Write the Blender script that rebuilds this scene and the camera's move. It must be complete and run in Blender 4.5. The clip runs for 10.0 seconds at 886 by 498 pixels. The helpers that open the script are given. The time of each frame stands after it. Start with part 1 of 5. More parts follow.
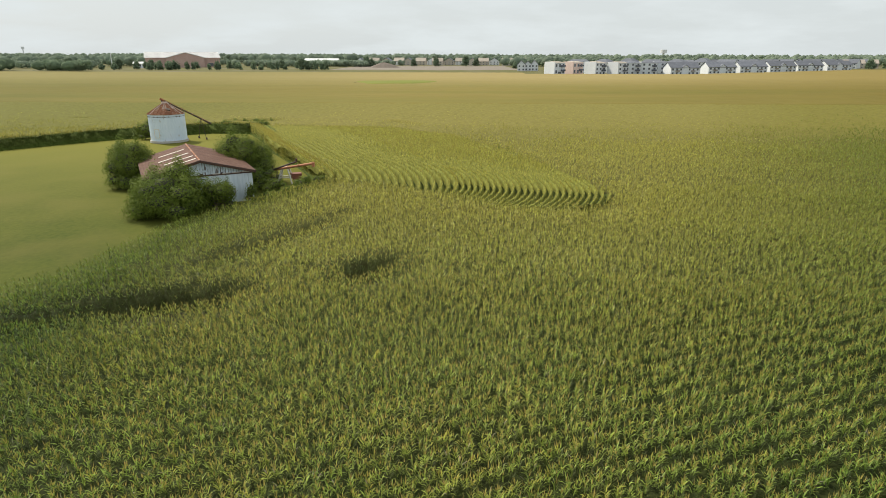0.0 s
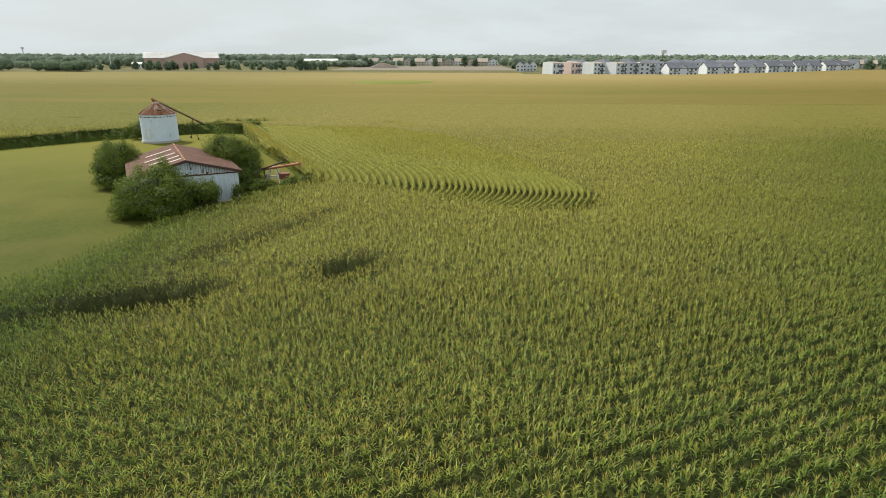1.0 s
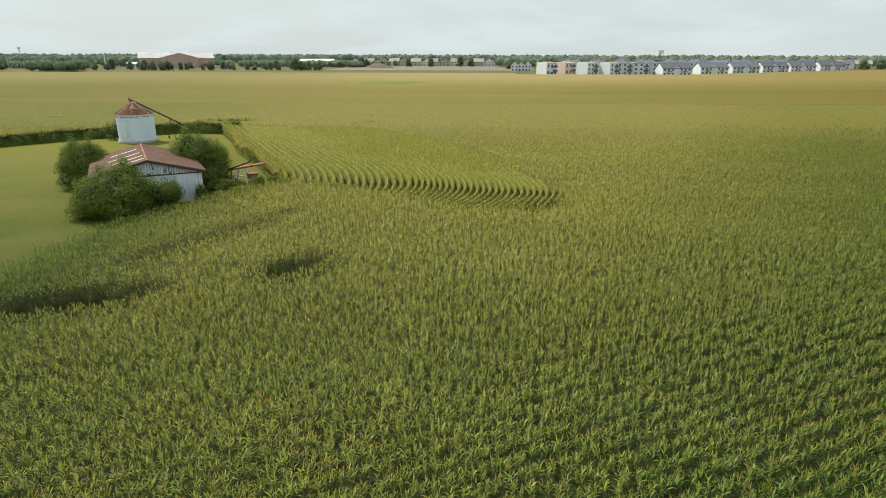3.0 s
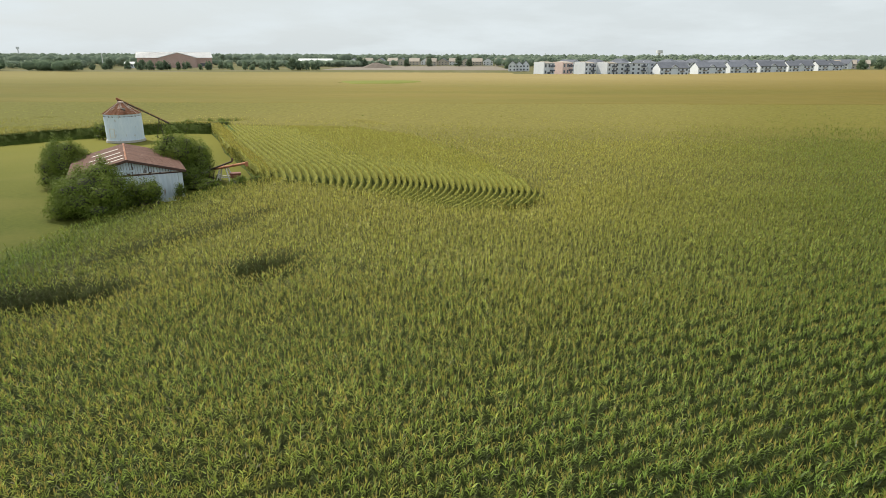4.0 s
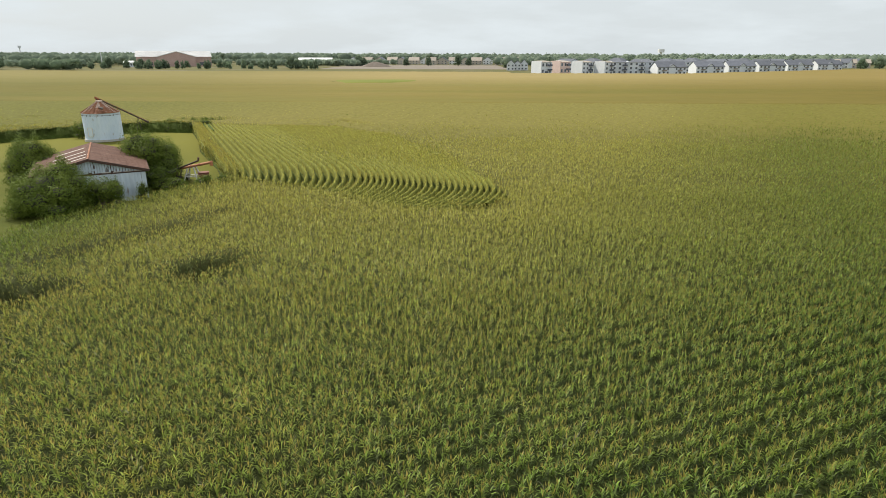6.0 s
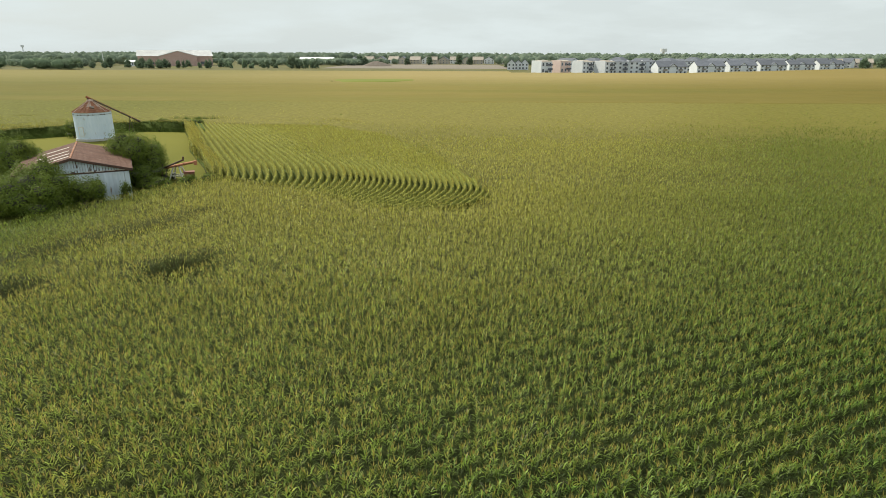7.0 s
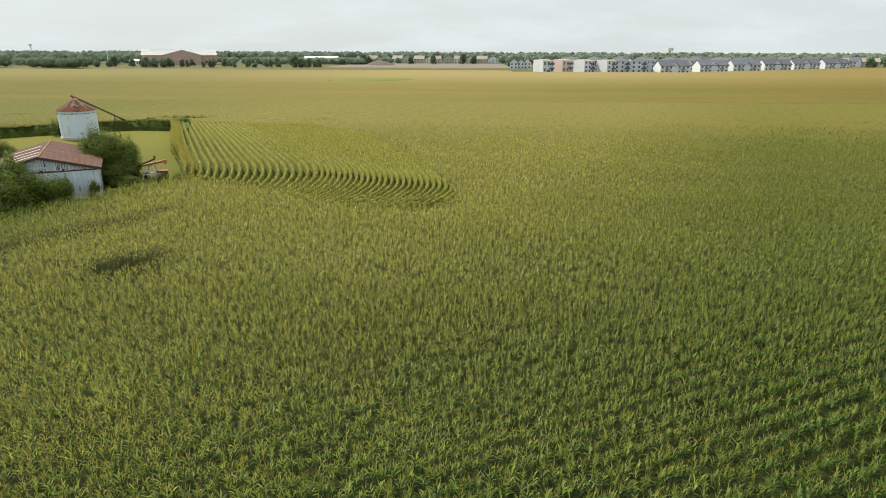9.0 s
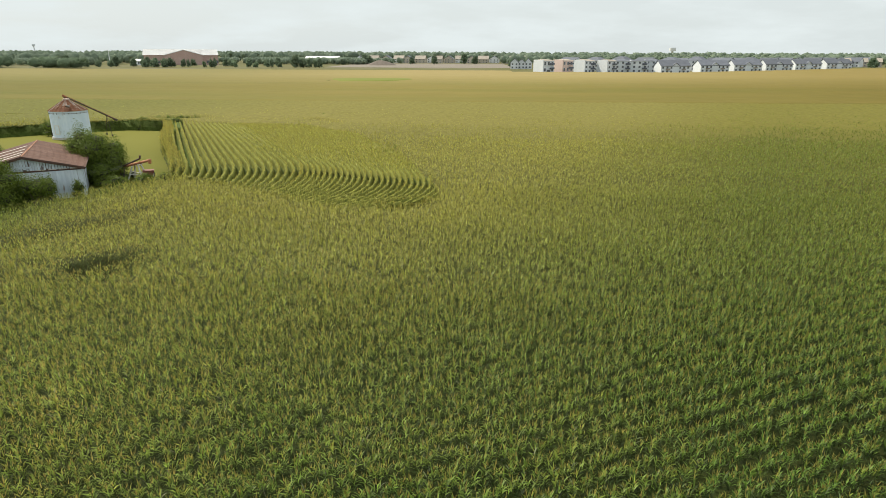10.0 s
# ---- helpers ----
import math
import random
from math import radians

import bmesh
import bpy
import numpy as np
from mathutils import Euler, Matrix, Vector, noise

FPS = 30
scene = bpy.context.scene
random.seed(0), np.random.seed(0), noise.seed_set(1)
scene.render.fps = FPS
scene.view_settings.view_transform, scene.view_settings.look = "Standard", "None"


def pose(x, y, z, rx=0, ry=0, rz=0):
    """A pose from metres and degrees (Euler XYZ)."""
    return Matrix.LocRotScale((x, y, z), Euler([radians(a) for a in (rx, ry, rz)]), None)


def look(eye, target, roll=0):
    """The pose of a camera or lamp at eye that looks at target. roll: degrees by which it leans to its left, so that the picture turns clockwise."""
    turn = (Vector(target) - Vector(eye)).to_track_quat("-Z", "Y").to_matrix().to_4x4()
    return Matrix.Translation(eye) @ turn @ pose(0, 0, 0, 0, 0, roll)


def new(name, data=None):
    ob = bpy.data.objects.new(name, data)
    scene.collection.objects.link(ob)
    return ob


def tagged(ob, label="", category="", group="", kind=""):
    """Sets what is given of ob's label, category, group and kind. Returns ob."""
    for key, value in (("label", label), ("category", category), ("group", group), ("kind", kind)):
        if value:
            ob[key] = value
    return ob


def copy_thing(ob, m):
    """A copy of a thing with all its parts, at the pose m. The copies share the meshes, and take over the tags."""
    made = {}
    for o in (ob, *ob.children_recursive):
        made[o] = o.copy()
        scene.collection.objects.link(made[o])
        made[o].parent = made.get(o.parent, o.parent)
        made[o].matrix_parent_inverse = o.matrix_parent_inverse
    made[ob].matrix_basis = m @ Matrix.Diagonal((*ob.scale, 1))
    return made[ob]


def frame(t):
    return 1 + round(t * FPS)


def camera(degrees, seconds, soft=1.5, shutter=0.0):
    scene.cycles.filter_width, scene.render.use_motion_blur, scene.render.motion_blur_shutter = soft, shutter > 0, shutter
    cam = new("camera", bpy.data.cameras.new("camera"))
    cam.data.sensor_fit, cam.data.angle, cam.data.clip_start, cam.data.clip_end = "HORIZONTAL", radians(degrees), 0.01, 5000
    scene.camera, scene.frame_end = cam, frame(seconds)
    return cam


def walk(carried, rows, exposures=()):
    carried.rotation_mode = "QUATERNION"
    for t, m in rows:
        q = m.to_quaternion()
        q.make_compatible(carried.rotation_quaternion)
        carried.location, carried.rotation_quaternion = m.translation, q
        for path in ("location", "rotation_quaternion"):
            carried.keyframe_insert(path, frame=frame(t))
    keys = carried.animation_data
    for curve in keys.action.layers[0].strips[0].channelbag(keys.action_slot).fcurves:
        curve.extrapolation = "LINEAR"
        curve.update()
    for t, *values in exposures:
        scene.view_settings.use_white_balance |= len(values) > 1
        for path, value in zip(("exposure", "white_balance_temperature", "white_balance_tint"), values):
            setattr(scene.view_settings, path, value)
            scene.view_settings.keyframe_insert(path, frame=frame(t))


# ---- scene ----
cam = camera(73.7, 10.0, soft=0.75)
PLAN = 1.2   # metres to one unit of the plan in which the place is drawn
PATH = [
    (0, 1.692, -0.421, 13.633, 71.774, -0.10, 1.120),
    (0.5, 2.275, -0.406, 13.614, 71.793, -0.10, 1.138),
    (1, 2.926, -0.380, 13.598, 71.807, -0.11, 1.126),
    (1.5, 3.630, -0.348, 13.585, 71.817, -0.11, 1.095),
    (2, 4.378, -0.308, 13.574, 71.823, -0.12, 1.054),
    (2.5, 5.159, -0.264, 13.565, 71.825, -0.12, 1.013),
    (4, 7.624, -0.104, 13.552, 71.801, -0.13, 0.955),
    (4.5, 8.468, -0.047, 13.550, 71.785, -0.14, 0.973),
    (5, 9.319, 0.012, 13.550, 71.765, -0.14, 1.015),
    (5.5, 10.174, 0.071, 13.553, 71.742, -0.14, 1.081),
    (7, 12.748, 0.235, 13.565, 71.665, -0.16, 1.417),
    (7.5, 13.608, 0.282, 13.571, 71.640, -0.16, 1.564),
    (8, 14.470, 0.325, 13.577, 71.618, -0.16, 1.720),
    (8.5, 15.335, 0.361, 13.584, 71.599, -0.17, 1.879),
    (9, 16.200, 0.390, 13.591, 71.585, -0.17, 2.032),
    (9.5, 17.068, 0.410, 13.598, 71.579, -0.18, 2.169),
    (10, 17.935, 0.421, 13.606, 71.582, -0.18, 2.280),
]
# seconds, stops, kelvin, tint: the recording's own drift
EXPOSURES = [(0, -0.07, 6660, 9), (0.5, -0.09, 6620, 9), (1, -0.11, 6560, 8), (2, -0.12, 6560, 6), (2.5, -0.11, 6560, 4), (4, -0.05, 6500, 9), (4.5, 0.0, 6480, 16), (5, -0.04, 6500, 12),
             (5.5, -0.04, 6500, 11.5), (7.5, -0.07, 6640, 4), (8, 0.08, 6650, 13), (8.5, 0.11, 6560, 11), (9, -0.01, 6660, 7), (10, 0.02, 6640, 7)]
walk(cam, [(t, pose(PLAN * x, PLAN * y, PLAN * z, rx, ry, rz)) for t, x, y, z, rx, ry, rz in PATH], EXPOSURES)

# ---- world and sun ----
SUN_ELEVATION, SUN_AZIMUTH = 50.0, -54.0   # azimuth in degrees from +y, minus to the left


def make_world():
    world = bpy.data.worlds.new("sky")
    scene.world = world
    world.use_nodes = True
    nt = world.node_tree
    nt.nodes.clear()
    out = nt.nodes.new("ShaderNodeOutputWorld")
    back = nt.nodes.new("ShaderNodeBackground")
    sky = nt.nodes.new("ShaderNodeTexSky")
    sky.sky_type, sky.sun_disc = 'NISHITA', False
    sky.sun_elevation, sky.sun_rotation = radians(SUN_ELEVATION), radians(SUN_AZIMUTH)
    sky.air_density, sky.dust_density, sky.ozone_density = 1.0, 3.0, 1.0
    scale = nt.nodes.new("ShaderNodeVectorMath")
    scale.operation = 'SCALE'
    scale.inputs[3].default_value = 0.10
    nt.links.new(sky.outputs[0], scale.inputs[0])
    coord = nt.nodes.new("ShaderNodeTexCoord")
    mapping = nt.nodes.new("ShaderNodeMapping")
    mapping.inputs["Scale"].default_value = (1.0, 1.0, 4.5)
    nt.links.new(coord.outputs["Generated"], mapping.inputs[0])
    clouds = nt.nodes.new("ShaderNodeTexNoise")
    clouds.inputs["Scale"].default_value = 5.0
    clouds.inputs["Detail"].default_value = 7.0
    clouds.inputs["Roughness"].default_value = 0.55
    nt.links.new(mapping.outputs[0], clouds.inputs["Vector"])
    ramp = nt.nodes.new("ShaderNodeValToRGB")
    ramp.color_ramp.elements[0].position, ramp.color_ramp.elements[1].position = 0.42, 0.62
    ramp.color_ramp.elements[0].color = (0.86, 0.86, 0.86, 1)
    ramp.color_ramp.elements[1].color = (0.99, 0.99, 0.99, 1)
    nt.links.new(clouds.outputs[0], ramp.inputs[0])
    mix = nt.nodes.new("ShaderNodeMix")
    mix.data_type = 'RGBA'
    nt.links.new(ramp.outputs[0], mix.inputs[0])
    nt.links.new(scale.outputs[0], mix.inputs[6])
    mix.inputs[7].default_value = (0.785, 0.852, 0.88, 1)
    nt.links.new(mix.outputs[2], back.inputs[0])
    back.inputs[1].default_value = 1.0
    nt.links.new(back.outputs[0], out.inputs[0])


make_world()
sun_data = bpy.data.lights.new("sun", 'SUN')
sun_data.energy, sun_data.angle, sun_data.color = 5.0, radians(3), (1.0, 0.93, 0.80)
sun = new("sun", sun_data)
_a, _e = radians(SUN_AZIMUTH), radians(SUN_ELEVATION)
sun.matrix_world = look((0, 0, 200), Vector((0, 0, 200)) - Vector((math.sin(_a) * math.cos(_e), math.cos(_a) * math.cos(_e), math.sin(_e))))


# ---- materials ----
def material(name, dark, light, size=1.0, rough=0.8, metal=0.0, bump=0.0, fine=8.0, island=0.0, through_light=0.0,
             random_tint=0.0, spots=None, stretch=(1, 1, 1), big=None, sheen=0.5, away=None, aside=None, greener=None, clumps=None):
    """Two-scale noise between two colours; island / random_tint: brightness spread per loose piece / object;
    spots: (colour, size, amount) of stains or rust; through_light: share of light let through; big: (colour, size, low,
    high);
    sheen: specular level; away: (colour, y0, y1 on the plan), the colour taken on with distance;
    aside: (tint, u0, u1 on the plan, slantwise), the stand's tone and the dimmer light rightwards, both put into the
    colour;
    greener: (tint, x0, x1, and where given y0, y1 at which it ends, on the plan), a darker, greener tint leftwards;
    clumps: (spread, number a metre), how plants differ from their neighbours."""
    m = bpy.data.materials.new(name)
    m.use_nodes = True
    nt = m.node_tree
    nt.nodes.clear()
    out = nt.nodes.new("ShaderNodeOutputMaterial")
    bsdf = nt.nodes.new("ShaderNodeBsdfPrincipled")
    geo = nt.nodes.new("ShaderNodeNewGeometry")
    place = nt.nodes.new("ShaderNodeMapping")
    place.inputs["Scale"].default_value = stretch
    nt.links.new(geo.outputs["Position"], place.inputs[0])

    def noise_node(scale, detail):
        n = nt.nodes.new("ShaderNodeTexNoise")
        n.inputs["Scale"].default_value, n.inputs["Detail"].default_value = scale, detail
        nt.links.new(place.outputs[0], n.inputs["Vector"])
        return n

    def mixed(fac, a, b, blend='MIX'):
        n = nt.nodes.new("ShaderNodeMix")
        n.data_type, n.blend_type = 'RGBA', blend
        for socket, value in ((n.inputs[0], fac), (n.inputs[6], a), (n.inputs[7], b)):
            if isinstance(value, (int, float)):
                socket.default_value = value
            elif isinstance(value, tuple):
                socket.default_value = (*value, 1)
            else:
                nt.links.new(value, socket)
        return n.outputs[2]

    def spread(value, low, high, to_low=0.0, to_high=1.0):
        n = nt.nodes.new("ShaderNodeMapRange")
        n.inputs[1].default_value, n.inputs[2].default_value = low, high
        n.inputs[3].default_value, n.inputs[4].default_value = to_low, to_high
        nt.links.new(value, n.inputs[0])
        return n.outputs[0]

    large, small = noise_node(1.0 / size, 3), noise_node(fine / size, 5)
    both = nt.nodes.new("ShaderNodeMath")
    both.operation = 'MULTIPLY_ADD'
    both.inputs[1].default_value = 0.5
    nt.links.new(large.outputs[0], both.inputs[0])
    half = nt.nodes.new("ShaderNodeMath")
    half.operation = 'MULTIPLY'
    half.inputs[1].default_value = 0.5
    nt.links.new(small.outputs[0], half.inputs[0])
    nt.links.new(half.outputs[0], both.inputs[2])
    colour = mixed(spread(both.outputs[0], 0.36, 0.64), dark, light)
    if big:
        b = noise_node(1.0 / big[1], 2)
        colour = mixed(spread(b.outputs[0], big[2], big[3]), colour, big[0])
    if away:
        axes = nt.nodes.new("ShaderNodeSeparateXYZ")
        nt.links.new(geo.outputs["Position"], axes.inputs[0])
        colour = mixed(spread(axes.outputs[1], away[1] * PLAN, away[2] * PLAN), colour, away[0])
        # dimmer light on the right-hand side is multiplied into the colour here
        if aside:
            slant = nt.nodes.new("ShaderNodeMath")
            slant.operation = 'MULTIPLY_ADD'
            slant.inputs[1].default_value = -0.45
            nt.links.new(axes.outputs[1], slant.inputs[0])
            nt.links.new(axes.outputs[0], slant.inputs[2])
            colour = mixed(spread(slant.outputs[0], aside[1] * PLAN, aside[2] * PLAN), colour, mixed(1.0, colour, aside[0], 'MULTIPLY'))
        if greener:
            share = spread(axes.outputs[0], greener[1] * PLAN, greener[2] * PLAN)
            if len(greener) > 3:
                both_axes = nt.nodes.new("ShaderNodeMath")
                both_axes.operation = 'MULTIPLY'
                nt.links.new(share, both_axes.inputs[0])
                nt.links.new(spread(axes.outputs[1], greener[4] * PLAN, greener[3] * PLAN), both_axes.inputs[1])
                share = both_axes.outputs[0]
            colour = mixed(share, colour, mixed(1.0, colour, greener[0], 'MULTIPLY'))
    if clumps:
        c = noise_node(clumps[1], 2)
        colour = mixed(1.0, colour, spread_colour(nt, spread(c.outputs[0], 0.34, 0.66), clumps[0]), 'MULTIPLY')
    if spots:
        s = noise_node(1.0 / spots[1], 6)
        colour = mixed(spread(s.outputs[0], 0.62 - spots[2], 0.70 - spots[2]), colour, spots[0])
    if island:
        colour = mixed(1.0, colour, spread_colour(nt, geo.outputs["Random Per Island"], island), 'MULTIPLY')
    if random_tint:
        info = nt.nodes.new("ShaderNodeObjectInfo")
        colour = mixed(1.0, colour, spread_colour(nt, info.outputs["Random"], random_tint), 'MULTIPLY')
    nt.links.new(colour, bsdf.inputs["Base Color"])
    bsdf.inputs["Roughness"].default_value, bsdf.inputs["Metallic"].default_value = rough, metal
    bsdf.inputs["Specular IOR Level"].default_value = sheen
    if bump:
        b = nt.nodes.new("ShaderNodeBump")
        b.inputs["Strength"].default_value, b.inputs["Distance"].default_value = bump, 0.02 * size
        nt.links.new(small.outputs[0], b.inputs["Height"])
        nt.links.new(b.outputs[0], bsdf.inputs["Normal"])
    if through_light:
        t = nt.nodes.new("ShaderNodeBsdfTranslucent")
        nt.links.new(colour, t.inputs[0])
        both_ways = nt.nodes.new("ShaderNodeMixShader")
        both_ways.inputs[0].default_value = through_light
        nt.links.new(bsdf.outputs[0], both_ways.inputs[1])
        nt.links.new(t.outputs[0], both_ways.inputs[2])
        nt.links.new(both_ways.outputs[0], out.inputs[0])
    else:
        nt.links.new(bsdf.outputs[0], out.inputs[0])
    return m


def spread_colour(nt, value, amount):
    n = nt.nodes.new("ShaderNodeMapRange")
    n.inputs[3].default_value, n.inputs[4].default_value = 1.0 - amount, 1.0 + amount
    nt.links.new(value, n.inputs[0])
    return n.outputs[0]


